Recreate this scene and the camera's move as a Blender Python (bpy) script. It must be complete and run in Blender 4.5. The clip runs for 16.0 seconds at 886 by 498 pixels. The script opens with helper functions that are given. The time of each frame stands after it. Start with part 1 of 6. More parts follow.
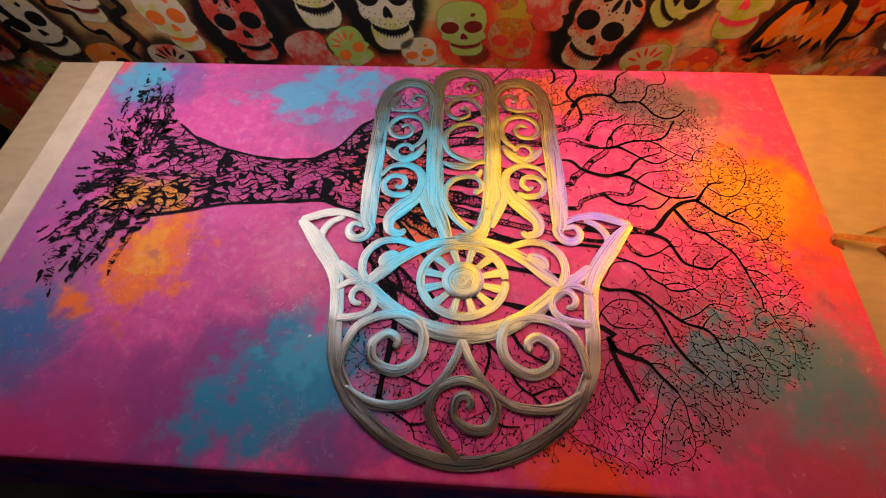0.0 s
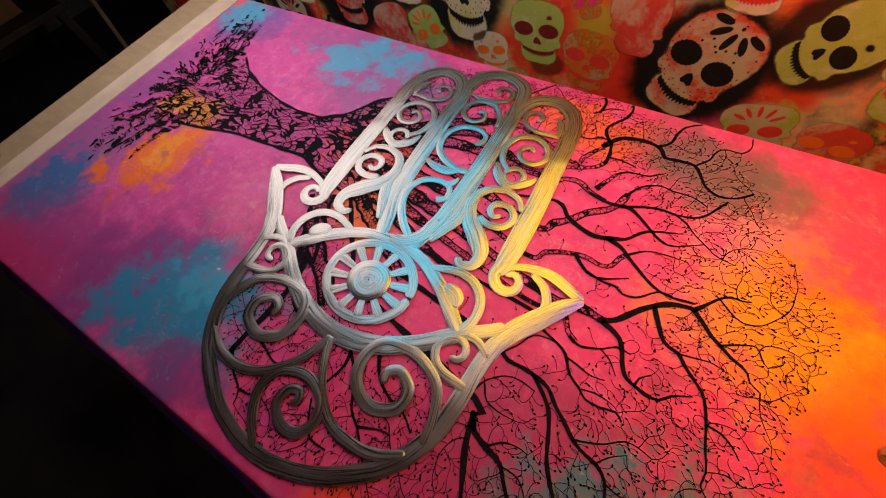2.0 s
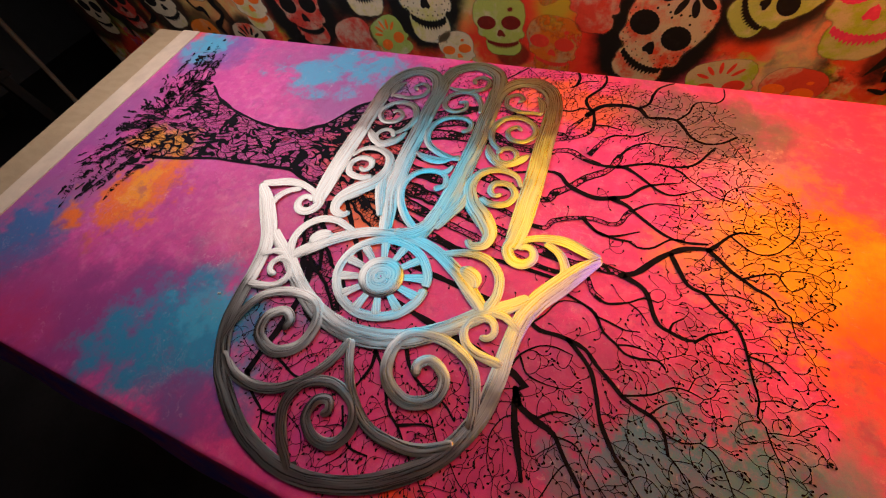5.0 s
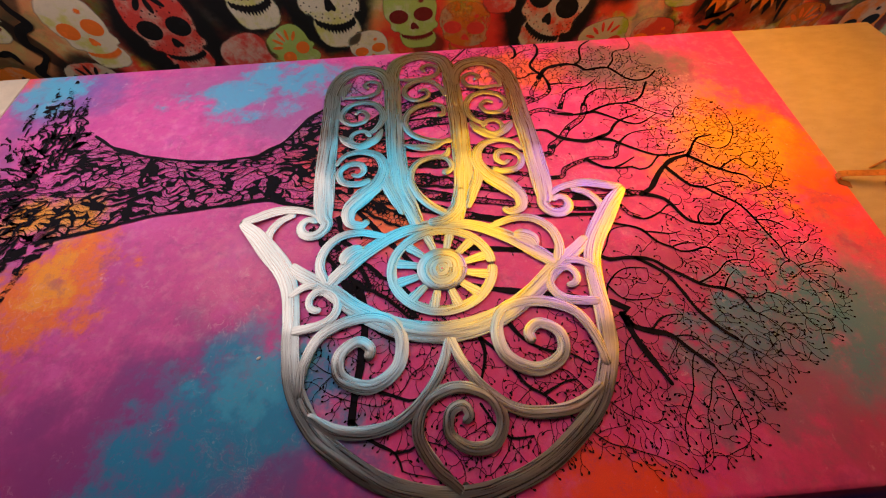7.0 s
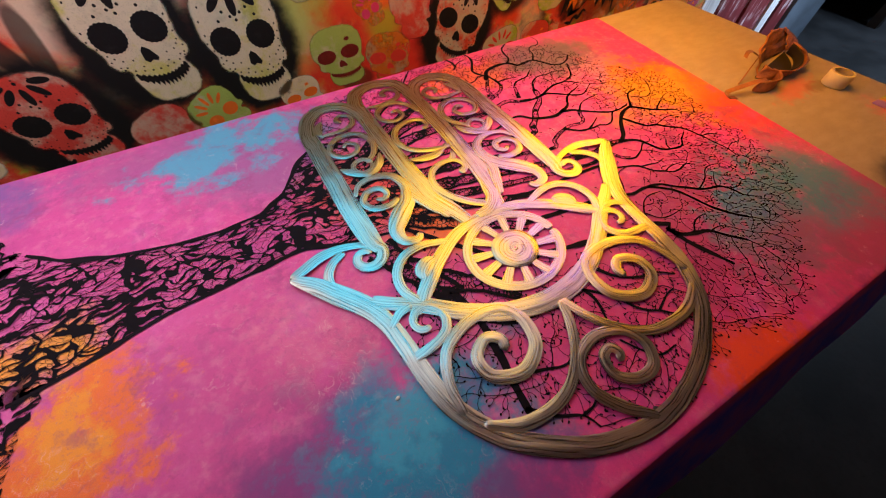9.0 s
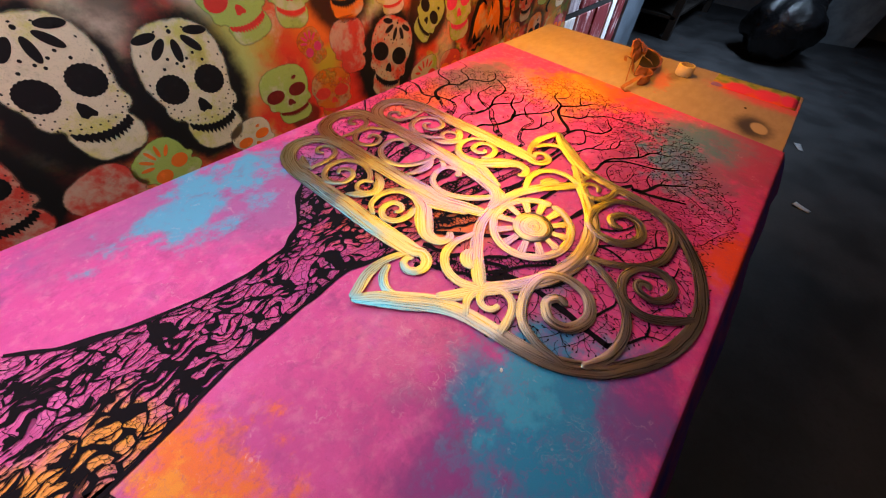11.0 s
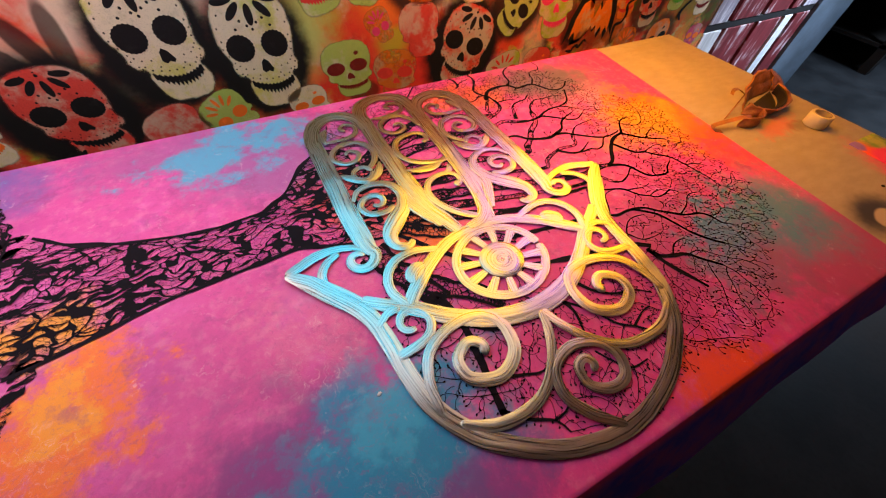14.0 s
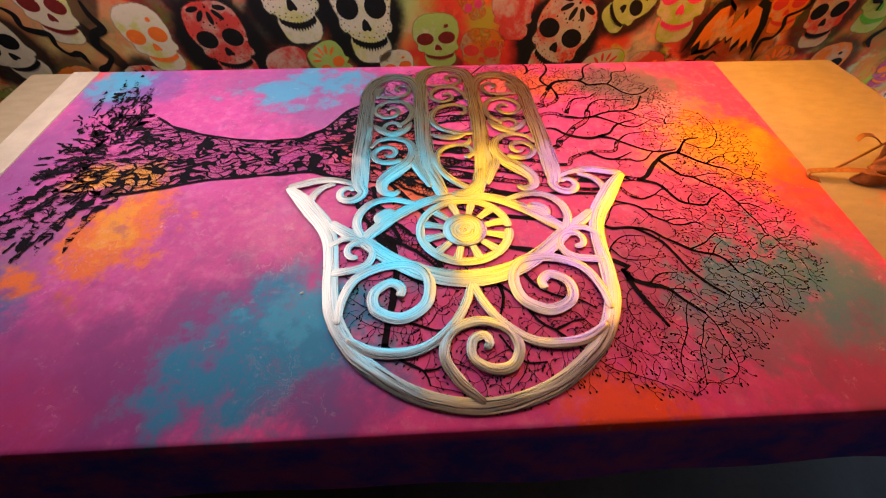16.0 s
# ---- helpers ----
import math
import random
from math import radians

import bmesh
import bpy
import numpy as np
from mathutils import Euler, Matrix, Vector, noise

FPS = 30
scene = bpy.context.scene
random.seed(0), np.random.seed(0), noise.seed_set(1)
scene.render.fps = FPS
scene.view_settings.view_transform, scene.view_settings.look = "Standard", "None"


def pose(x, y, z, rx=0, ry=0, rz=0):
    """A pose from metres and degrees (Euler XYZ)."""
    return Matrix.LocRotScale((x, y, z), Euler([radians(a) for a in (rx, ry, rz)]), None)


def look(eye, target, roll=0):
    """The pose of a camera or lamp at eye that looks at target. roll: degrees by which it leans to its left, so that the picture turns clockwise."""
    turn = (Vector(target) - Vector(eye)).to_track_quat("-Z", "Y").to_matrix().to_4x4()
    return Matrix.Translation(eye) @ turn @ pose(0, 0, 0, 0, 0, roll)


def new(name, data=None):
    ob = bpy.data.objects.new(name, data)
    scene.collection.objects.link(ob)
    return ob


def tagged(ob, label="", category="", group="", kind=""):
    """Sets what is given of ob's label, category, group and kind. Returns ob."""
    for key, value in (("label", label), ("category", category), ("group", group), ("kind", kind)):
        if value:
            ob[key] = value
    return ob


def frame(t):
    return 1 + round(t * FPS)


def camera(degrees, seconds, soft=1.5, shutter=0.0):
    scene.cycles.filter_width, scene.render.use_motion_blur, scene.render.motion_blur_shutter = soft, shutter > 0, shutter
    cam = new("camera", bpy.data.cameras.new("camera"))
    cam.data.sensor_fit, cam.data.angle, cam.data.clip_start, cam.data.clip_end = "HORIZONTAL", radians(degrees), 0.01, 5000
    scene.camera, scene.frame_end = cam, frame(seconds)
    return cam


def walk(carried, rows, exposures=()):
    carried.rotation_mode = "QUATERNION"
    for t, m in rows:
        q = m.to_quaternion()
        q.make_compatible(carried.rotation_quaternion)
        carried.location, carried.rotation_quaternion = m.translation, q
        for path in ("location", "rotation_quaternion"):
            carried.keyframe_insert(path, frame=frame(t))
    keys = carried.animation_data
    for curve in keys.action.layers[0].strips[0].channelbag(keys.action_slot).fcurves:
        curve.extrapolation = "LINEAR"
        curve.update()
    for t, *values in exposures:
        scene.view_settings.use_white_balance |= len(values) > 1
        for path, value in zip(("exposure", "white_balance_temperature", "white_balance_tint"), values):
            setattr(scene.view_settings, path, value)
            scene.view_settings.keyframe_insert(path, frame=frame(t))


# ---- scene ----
cam = camera(101.9, 16.0, 1.2)
PATH = [
    (0, (-0.036, -0.034, 1.669), (-0.116, 0.847, -0.125), -2.5),
    (0.5, (0.059, 0.007, 1.665), (-0.097, 0.853, -0.141), -4.8),
    (1, (0.133, 0.029, 1.637), (-0.218, 0.808, -0.172), -10.0),
    (1.5, (0.21, 0.101, 1.599), (-0.221, 0.907, -0.18), -7.8),
    (2, (0.321, 0.12, 1.583), (-0.301, 0.844, -0.175), -11.8),
    (2.5, (0.418, 0.115, 1.571), (-0.434, 0.803, -0.103), -20.1),
    (3, (0.447, 0.135, 1.555), (-0.402, 0.794, -0.132), -22.5),
    (3.5, (0.45, 0.132, 1.55), (-0.407, 0.804, -0.127), -21.7),
    (3.7, (0.448, 0.14, 1.549), (-0.421, 0.803, -0.126), -23.9),
    (5.8, (0.146, -0.006, 1.54), (-0.232, 0.965, -0.167), -10.5),
    (6, (0.117, 0.0, 1.539), (-0.267, 0.983, -0.16), -13.5),
    (6.5, (0.055, -0.015, 1.522), (-0.144, 0.97, -0.207), -10.0),
    (7, (-0.029, -0.051, 1.514), (0.008, 0.963, -0.209), -2.8),
    (7.5, (-0.148, -0.098, 1.525), (0.082, 0.977, -0.146), -0.2),
    (8, (-0.242, -0.127, 1.517), (0.139, 0.958, -0.12), 3.2),
    (8.5, (-0.285, -0.079, 1.502), (0.178, 1.004, -0.114), 1.3),
    (9, (-0.357, -0.029, 1.479), (0.236, 0.988, -0.138), 0.6),
    (9.5, (-0.466, 0.015, 1.479), (0.4, 0.918, -0.082), 1.7),
    (9.7, (-0.519, 0.028, 1.476), (0.397, 0.898, -0.075), 0.4),
    (11.8, (-0.618, 0.062, 1.471), (0.481, 0.865, 0.006), 6.1),
    (12, (-0.594, 0.033, 1.478), (0.448, 0.919, 0.018), 3.1),
    (12.5, (-0.501, -0.094, 1.505), (0.387, 0.979, 0.069), 1.3),
    (13, (-0.448, -0.163, 1.524), (0.288, 0.989, 0.064), 0.6),
    (13.5, (-0.393, -0.128, 1.507), (0.25, 0.984, -0.027), -0.1),
    (14, (-0.36, -0.063, 1.499), (0.275, 1.001, -0.071), 4.5),
    (14.5, (-0.337, -0.069, 1.494), (0.186, 1.06, -0.071), 2.7),
    (15, (-0.227, -0.159, 1.496), (0.062, 1.069, -0.056), -1.4),
    (15.5, (-0.154, -0.238, 1.502), (0.009, 0.996, -0.063), 0.7),
    (16, (-0.095, -0.23, 1.504), (-0.03, 0.96, -0.101), 0.5),
]
walk(cam, [(t, look(eye, target, roll)) for t, eye, target, roll in PATH], ((0.0, 0.05), (2.0, -0.10), (3.5, -0.02), (6.0, 0.02), (7.5, 0.00), (9.0, 0.14), (12.5, 0.38), (14.5, 0.36), (16.0, 0.38)))

TOP = 0.9            # table top with its cloth
WALL = 1.194         # face of the painted wall

# ---------------------------------------------------------------- light
world = bpy.data.worlds.new("dark_room")
scene.world = world
world.use_nodes = True
world.node_tree.nodes["Background"].inputs[0].default_value = (0.5, 0.6, 0.8, 1)
world.node_tree.nodes["Background"].inputs[1].default_value = 0.015


def lamp(name, at, aim, power, color, sx, sy, spread=180):
    data = bpy.data.lights.new(name, "AREA")
    data.shape, data.size, data.size_y = "RECTANGLE", sx, sy
    data.energy, data.color, data.spread = power, color, radians(spread)
    ob = new(name, data)
    ob.matrix_world = look(at, aim)
    return ob


# coloured light bars hung over the back of the table, running out from the wall
for bar, bx, power, tint, wide in (("white_bar", -0.97, 6.5, (1.0, 0.85, 0.80), 1.0), ("cyan_bar", -0.235, 1.8, (0.05, 0.68, 1.0), 0.24), ("yellow_bar", 0.17, 3.0, (1.0, 0.54, 0.02), 0.25),
                                   ("violet_bar", 0.50, 1.3, (0.62, 0.28, 1.0), 0.14), ("orange_bar", 0.90, 9.2, (1.0, 0.40, 0.004), 0.46)):
    lamp(bar, (bx, 0.770, 1.53), (bx * 1.02, 0.770 - 0.24, 0.53), power, tint, wide, 0.79)
# a pale tube across their front ends
lamp("pale_tube", (-0.06, 0.33, 1.58), (-0.06, 0.35, 0.58), 0.45, (1.0, 0.84, 0.86), 0.95, 0.09)
# an added cold fill far off over the open floor, no known fixture
lamp("cold_fill", (4.8, 0.2, 2.6), (4.4, 0.6, 0.0), 24.0, (0.55, 0.75, 1.0), 1.2, 0.2, 120)
# a second added fill, close to the planks, only to brighten them
lamp("plank_fill", (3.4, 0.3, 2.55), (2.6, 1.15, 0.6), 15.0, (0.66, 0.80, 1.0), 0.6, 0.12, 55)
# a weak added fill over the room in front of the table, lifting drop and floor
lamp("room_fill", (1.5, -2.2, 2.6), (1.5, -2.0, 0.5), 3.0, (1.0, 0.78, 0.60), 1.2, 0.15)

# ---------------------------------------------------------------- materials


class Nodes:
    """Short ways to add and join nodes of one material."""

    def __init__(self, name, rough=0.6, metal=0.0, spec=0.5):
        self.mat = bpy.data.materials.new(name)
        self.mat.use_nodes = True
        self.tree = self.mat.node_tree
        self.bsdf = self.tree.nodes["Principled BSDF"]
        self.bsdf.inputs["Roughness"].default_value = rough
        self.bsdf.inputs["Metallic"].default_value = metal
        self.bsdf.inputs["Specular IOR Level"].default_value = spec

    def add(self, kind, operation="", use_clamp=False, vector_type="", interpolation_type="", data_type="", blend_type="", feature="", direction_type=""):
        n = self.tree.nodes.new(kind)
        if operation:
            n.operation = operation
        if use_clamp:
            n.use_clamp = True
        if vector_type:
            n.vector_type = vector_type
        if interpolation_type:
            n.interpolation_type = interpolation_type
        if data_type:
            n.data_type = data_type
        if blend_type:
            n.blend_type = blend_type
        if feature:
            n.feature = feature
        if direction_type:
            n.direction_type = direction_type
        return n

    def put(self, value, socket):
        if isinstance(value, bpy.types.NodeSocket):
            self.tree.links.new(value, socket)
        else:
            socket.default_value = value

    def pos(self):
        return self.add("ShaderNodeNewGeometry").outputs["Position"]

    def vec(self, op, a, b):
        n = self.add("ShaderNodeVectorMath", operation=op)
        self.put(a, n.inputs[0])
        if op == "SCALE":
            self.put(b, n.inputs["Scale"])
        elif b is not None:
            self.put(b, n.inputs[1])
        return n.outputs["Value"] if op in ("LENGTH", "DISTANCE") else n.outputs[0]

    def math(self, op, a, b=0.0, clamp=False):
        n = self.add("ShaderNodeMath", operation=op, use_clamp=clamp)
        self.put(a, n.inputs[0])
        self.put(b, n.inputs[1])
        return n.outputs[0]

    def noise(self, at, scale, detail=3.0, rough=0.55, color=False):
        n = self.add("ShaderNodeTexNoise")
        self.put(at, n.inputs["Vector"])
        n.inputs["Scale"].default_value, n.inputs["Detail"].default_value, n.inputs["Roughness"].default_value = scale, detail, rough
        return n.outputs["Color" if color else "Fac"]

    def map(self, value, a, b, c=0.0, d=1.0):
        n = self.add("ShaderNodeMapRange", interpolation_type="SMOOTHSTEP")
        for i, v in enumerate((value, a, b, c, d)):
            self.put(v, n.inputs[i])
        return n.outputs[0]

    def mix(self, fac, a, b, blend="MIX"):
        n = self.add("ShaderNodeMix", data_type="RGBA", blend_type=blend)
        self.put(fac, n.inputs[0])
        self.put((*a, 1) if isinstance(a, tuple) and len(a) == 3 else a, n.inputs[6])
        self.put((*b, 1) if isinstance(b, tuple) and len(b) == 3 else b, n.inputs[7])
        return n.outputs[2]

    def blob(self, color, at, grain, center, radius, turn, paint, strength=1.0, soft=0.5, rag=0.6):
        """A patch of dye or spray: an ellipse with ragged, soft edges."""
        m = self.add("ShaderNodeMapping", vector_type="TEXTURE")
        self.put(at, m.inputs[0])
        m.inputs[1].default_value = (*center, 0)
        m.inputs[2].default_value = (0, 0, radians(turn))
        m.inputs[3].default_value = (*radius, 1)
        d = self.vec("LENGTH", m.outputs[0], None)
        g = self.math("MULTIPLY", self.math("SUBTRACT", grain, 0.5), rag * 2)
        f = self.map(self.math("ADD", d, g), 1 + soft, 1 - soft, 0.0, strength)
        return self.mix(f, color, paint)

    def bump(self, height, strength, distance=0.002):
        b = self.add("ShaderNodeBump")
        b.inputs["Strength"].default_value, b.inputs["Distance"].default_value = strength, distance
        self.put(height, b.inputs["Height"])
        self.put(b.outputs[0], self.bsdf.inputs["Normal"])
        return b

    def color(self, value):
        self.put((*value, 1) if isinstance(value, tuple) and len(value) == 3 else value, self.bsdf.inputs["Base Color"])
        return self.mat


def plain(name, color, rough=0.6, metal=0.0, vary=0.25, scale=30.0, bump=0.15, spec=0.4):
    """A surface of one colour with blotches, grain and a fine relief."""
    k = Nodes(name, rough, metal, spec)
    p = k.pos()
    n1, n2 = k.noise(p, scale * 0.2, 4), k.noise(p, scale * 3, 3)
    dark = tuple(c * (1 - vary) for c in color)
    lite = tuple(min(1, c * (1 + vary)) for c in color)
    c = k.mix(k.map(n1, 0.3, 0.7), dark, lite)
    c = k.mix(k.math("MULTIPLY", k.map(n2, 0.45, 0.75), vary), c, tuple(x * 0.6 for x in color))
    k.put(k.map(n1, 0.2, 0.8, rough * 0.85, min(1, rough * 1.15)), k.bsdf.inputs["Roughness"])
    k.bump(n2, bump)
    return k.color(c)


def cloth_material():
    k = Nodes("tie_dye_cotton", 0.55, 0.0, 0.35)
    p = k.pos()
    s = k.add("ShaderNodeSeparateXYZ")
    k.put(p, s.inputs[0])
    j = k.add("ShaderNodeCombineXYZ")
    k.put(s.outputs[0], j.inputs[0])
    k.put(k.math("ADD", s.outputs[1], k.math("SUBTRACT", s.outputs[2], TOP)), j.inputs[1])
    flat = j.outputs[0]
    big = k.vec("SCALE", k.vec("SUBTRACT", k.noise(flat, 4.5, 5, 0.65, True), (0.5, 0.5, 0.5)), 0.17)
    small = k.vec("SCALE", k.vec("SUBTRACT", k.noise(flat, 15, 5, 0.65, True), (0.5, 0.5, 0.5)), 0.075)
    at = k.vec("ADD", k.vec("ADD", flat, big), small)
    g = k.noise(flat, 20, 9, 0.70)
    soft = k.noise(flat, 10, 9, 0.68)
    c = k.mix(k.map(s.outputs[0], -1.1, 0.1), (0.64, 0.080, 0.36), (0.76, 0.055, 0.29))
    c = k.mix(k.map(s.outputs[0], 0.1, 0.8), c, (0.87, 0.042, 0.26))
    c = k.mix(k.map(soft, 0.48, 0.78, 0, 0.6), c, (0.78, 0.15, 0.56))
    c = k.mix(k.map(k.noise(k.vec("ADD", flat, (5, 3, 0)), 5, 5), 0.52, 0.75, 0, 0.55), c, (0.44, 0.03, 0.27))
    lilac, plum, blue, sky = (0.36, 0.11, 0.33), (0.24, 0.045, 0.26), (0.015, 0.16, 0.42), (0.06, 0.42, 0.66)
    orange, gold, red = (0.90, 0.17, 0.01), (0.92, 0.36, 0.015), (0.88, 0.06, 0.03)
    slate, teal, rose = (0.11, 0.14, 0.14), (0.02, 0.24, 0.36), (0.95, 0.30, 0.42)
    # cloudy lightening at the width of a thumb
    c = k.mix(k.map(k.noise(k.vec("ADD", flat, (1.3, 4.2, 0)), 34, 6, 0.62), 0.46, 0.70, 0, 0.20), c, (0.86, 0.42, 0.58))
    c = k.mix(k.map(k.noise(k.vec("ADD", flat, (7.3, 2.2, 0)), 26, 6, 0.62), 0.52, 0.74, 0, 0.26), c, (0.34, 0.03, 0.20))
    count = [0]

    def dye_or_shade(center, radius, turn, paint, strength, spread, rag):
        """One more patch of dye, or of shade put into the dye, over what is there."""
        count[0] += 1
        return k.blob(c, at, soft if count[0] % 2 else g, center, radius, turn, paint, strength, spread * 0.92, rag * 1.8)

    c = dye_or_shade((-1.13, 0.36), (0.11, 0.34), 0, (0.22, 0.07, 0.34), 0.65, 0.6, 0.6)
    c = dye_or_shade((-0.52, 0.91), (0.30, 0.09), 0, lilac, 0.7, 0.6, 0.6)
    c = dye_or_shade((-1.02, 0.90), (0.15, 0.11), 0, (0.16, 0.11, 0.42), 0.85, 0.6, 0.6)
    c = dye_or_shade((-0.36, 0.80), (0.24, 0.14), -10, lilac, 0.85, 0.5, 0.5)
    c = dye_or_shade((-0.46, 0.87), (0.17, 0.08), 8, (0.07, 0.38, 0.62), 0.9, 0.5, 1.5)
    c = dye_or_shade((-1.06, 0.93), (0.09, 0.09), 0, sky, 0.9, 0.4, 0.8)
    c = dye_or_shade((-1.17, 0.98), (0.06, 0.05), 0, red, 0.8, 0.4, 0.5)
    c = dye_or_shade((-1.10, 0.62), (0.06, 0.22), 0, lilac, 0.5, 0.6, 0.5)
    c = dye_or_shade((-1.00, 0.15), (0.15, 0.22), -15, lilac, 0.9, 0.5, 0.6)
    c = dye_or_shade((-0.98, 0.08), (0.11, 0.13), 0, blue, 0.9, 0.5, 0.9)
    c = dye_or_shade((-0.78, 0.29), (0.095, 0.14), -30, orange, 0.95, 0.45, 1.4)
    c = dye_or_shade((-0.78, 0.32), (0.05, 0.07), 0, gold, 0.7, 0.5, 1.3)
    c = dye_or_shade((-0.50, 0.02), (0.24, 0.15), 25, plum, 0.9, 0.5, 0.7)
    # plum tone that also paints in the dimmer light at the front left
    c = dye_or_shade((-0.75, -0.02), (0.28, 0.12), 10, (0.34, 0.05, 0.25), 0.7, 0.6, 0.6)
    c = dye_or_shade((-0.345, 0.03), (0.20, 0.13), 30, (0.012, 0.25, 0.48), 0.98, 0.45, 1.0)
    c = dye_or_shade((-0.33, 0.09), (0.08, 0.05), 30, sky, 0.6, 0.5, 1.2)
    c = dye_or_shade((-0.27, -0.07), (0.10, 0.06), 10, plum, 0.8, 0.5, 0.8)
    c = dye_or_shade((-0.38, 0.30), (0.12, 0.10), 40, rose, 0.22, 0.6, 1.2)
    c = dye_or_shade((-0.84, 0.47), (0.09, 0.06), 15, gold, 0.9, 0.5, 0.8)
    c = dye_or_shade((-0.20, 0.58), (0.13, 0.12), 0, (0.88, 0.10, 0.03), 0.75, 0.6, 0.6)
    c = dye_or_shade((-0.13, 0.40), (0.10, 0.09), 0, orange, 0.85, 0.4, 0.5)
    c = dye_or_shade((0.25, 0.87), (0.17, 0.08), 0, orange, 0.75, 0.5, 0.7)
    c = dye_or_shade((0.55, 0.84), (0.18, 0.13), -20, slate, 0.88, 0.6, 0.55)
    c = dye_or_shade((0.63, 0.68), (0.10, 0.10), 0, rose, 0.6, 0.6, 1.0)
    c = dye_or_shade((0.62, 0.52), (0.13, 0.10), 0, gold, 0.7, 0.5, 0.9)
    c = dye_or_shade((0.75, 0.52), (0.11, 0.20), 15, orange, 1.0, 0.45, 0.6)
    c = dye_or_shade((0.71, 0.53), (0.09, 0.14), 10, gold, 0.95, 0.5, 0.8)
    c = dye_or_shade((0.80, 0.30), (0.07, 0.14), 0, red, 0.6, 0.6, 0.6)
    c = dye_or_shade((0.42, 0.14), (0.22, 0.14), 20, (0.25, 0.035, 0.14), 0.6, 0.5, 0.6)
    c = dye_or_shade((0.52, 0.07), (0.15, 0.12), 35, teal, 0.9, 0.4, 0.9)
    c = dye_or_shade((0.68, 0.10), (0.12, 0.05), -30, (0.22, 0.14, 0.22), 0.6, 0.5, 1.0)
    # rose dye darkened to paint in the light's fall-off at the front right
    c = dye_or_shade((0.74, -0.04), (0.34, 0.14), 0, (0.40, 0.06, 0.16), 0.9, 0.7, 0.4)
    c = dye_or_shade((0.70, 0.10), (0.12, 0.12), -20, (0.03, 0.27, 0.36), 0.8, 0.8, 0.8)
    c = dye_or_shade((0.22, -0.11), (0.11, 0.06), 0, (0.9, 0.075, 0.012), 0.95, 0.4, 0.6)
    c = dye_or_shade((0.10, 0.05), (0.22, 0.12), 0, (0.50, 0.025, 0.13), 0.35, 0.6, 0.5)
    c = dye_or_shade((-0.95, -0.12), (0.25, 0.10), 0, (0.62, 0.03, 0.17), 0.7, 0.6, 0.5)
    # bleached feathers where the cloth was gathered and tied
    for cx, cy, r, n in ((-0.42, 0.24, 0.13, 9.0), (-0.80, 0.26, 0.09, 7.0), (0.62, 0.69, 0.09, 9.0), (-0.36, -0.04, 0.07, 8.0), (0.30, 0.50, 0.12, 7.0)):
        off = k.vec("SUBTRACT", at, (cx, cy, 0.0))
        ray = k.add("ShaderNodeSeparateXYZ")
        k.put(off, ray.inputs[0])
        far = k.vec("LENGTH", off, None)
        turn = k.math("MULTIPLY", k.math("ARCTAN2", ray.outputs[1], ray.outputs[0]), n / 3.0)
        fan = k.add("ShaderNodeCombineXYZ")
        k.put(turn, fan.inputs[0])
        k.put(k.math("MULTIPLY", far, 9.0), fan.inputs[1])
        feather = k.math("MULTIPLY", k.map(k.noise(fan.outputs[0], 3.2, 6, 0.65), 0.50, 0.78), k.map(far, r, 0.15 * r))
        c = k.mix(k.math("MULTIPLY", feather, 0.75), c, (0.90, 0.55, 0.66))
    # plum freckles where the dye pooled
    c = k.mix(k.map(k.noise(k.vec("ADD", at, (3.1, 1.7, 0)), 13, 5, 0.6), 0.54, 0.74, 0, 0.5), c, (0.30, 0.035, 0.19))
    # fine bleach veins and the weave
    v = k.map(k.noise(k.vec("ADD", at, big), 30, 7, 0.72), 0.58, 0.80, 0, 0.5)
    c = k.mix(v, c, (0.93, 0.62, 0.70))
    c = k.mix(k.map(k.noise(k.vec("ADD", at, small), 55, 4, 0.65), 0.52, 0.74, 0, 0.35), c, (0.36, 0.035, 0.22))
    weave = k.noise(flat, 900, 1)
    c = k.mix(k.map(weave, 0.35, 0.7, 0, 0.12), c, (0.1, 0.02, 0.06))
    # the drop at the front: indigo border dye, its shade also put into the colour
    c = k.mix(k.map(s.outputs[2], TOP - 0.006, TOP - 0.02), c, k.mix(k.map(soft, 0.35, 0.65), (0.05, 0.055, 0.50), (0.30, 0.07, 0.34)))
    k.bump(k.math("ADD", k.math("MULTIPLY", k.noise(flat, 6, 3), 4.0), weave), 0.12, 0.001)
    return k.color(c)


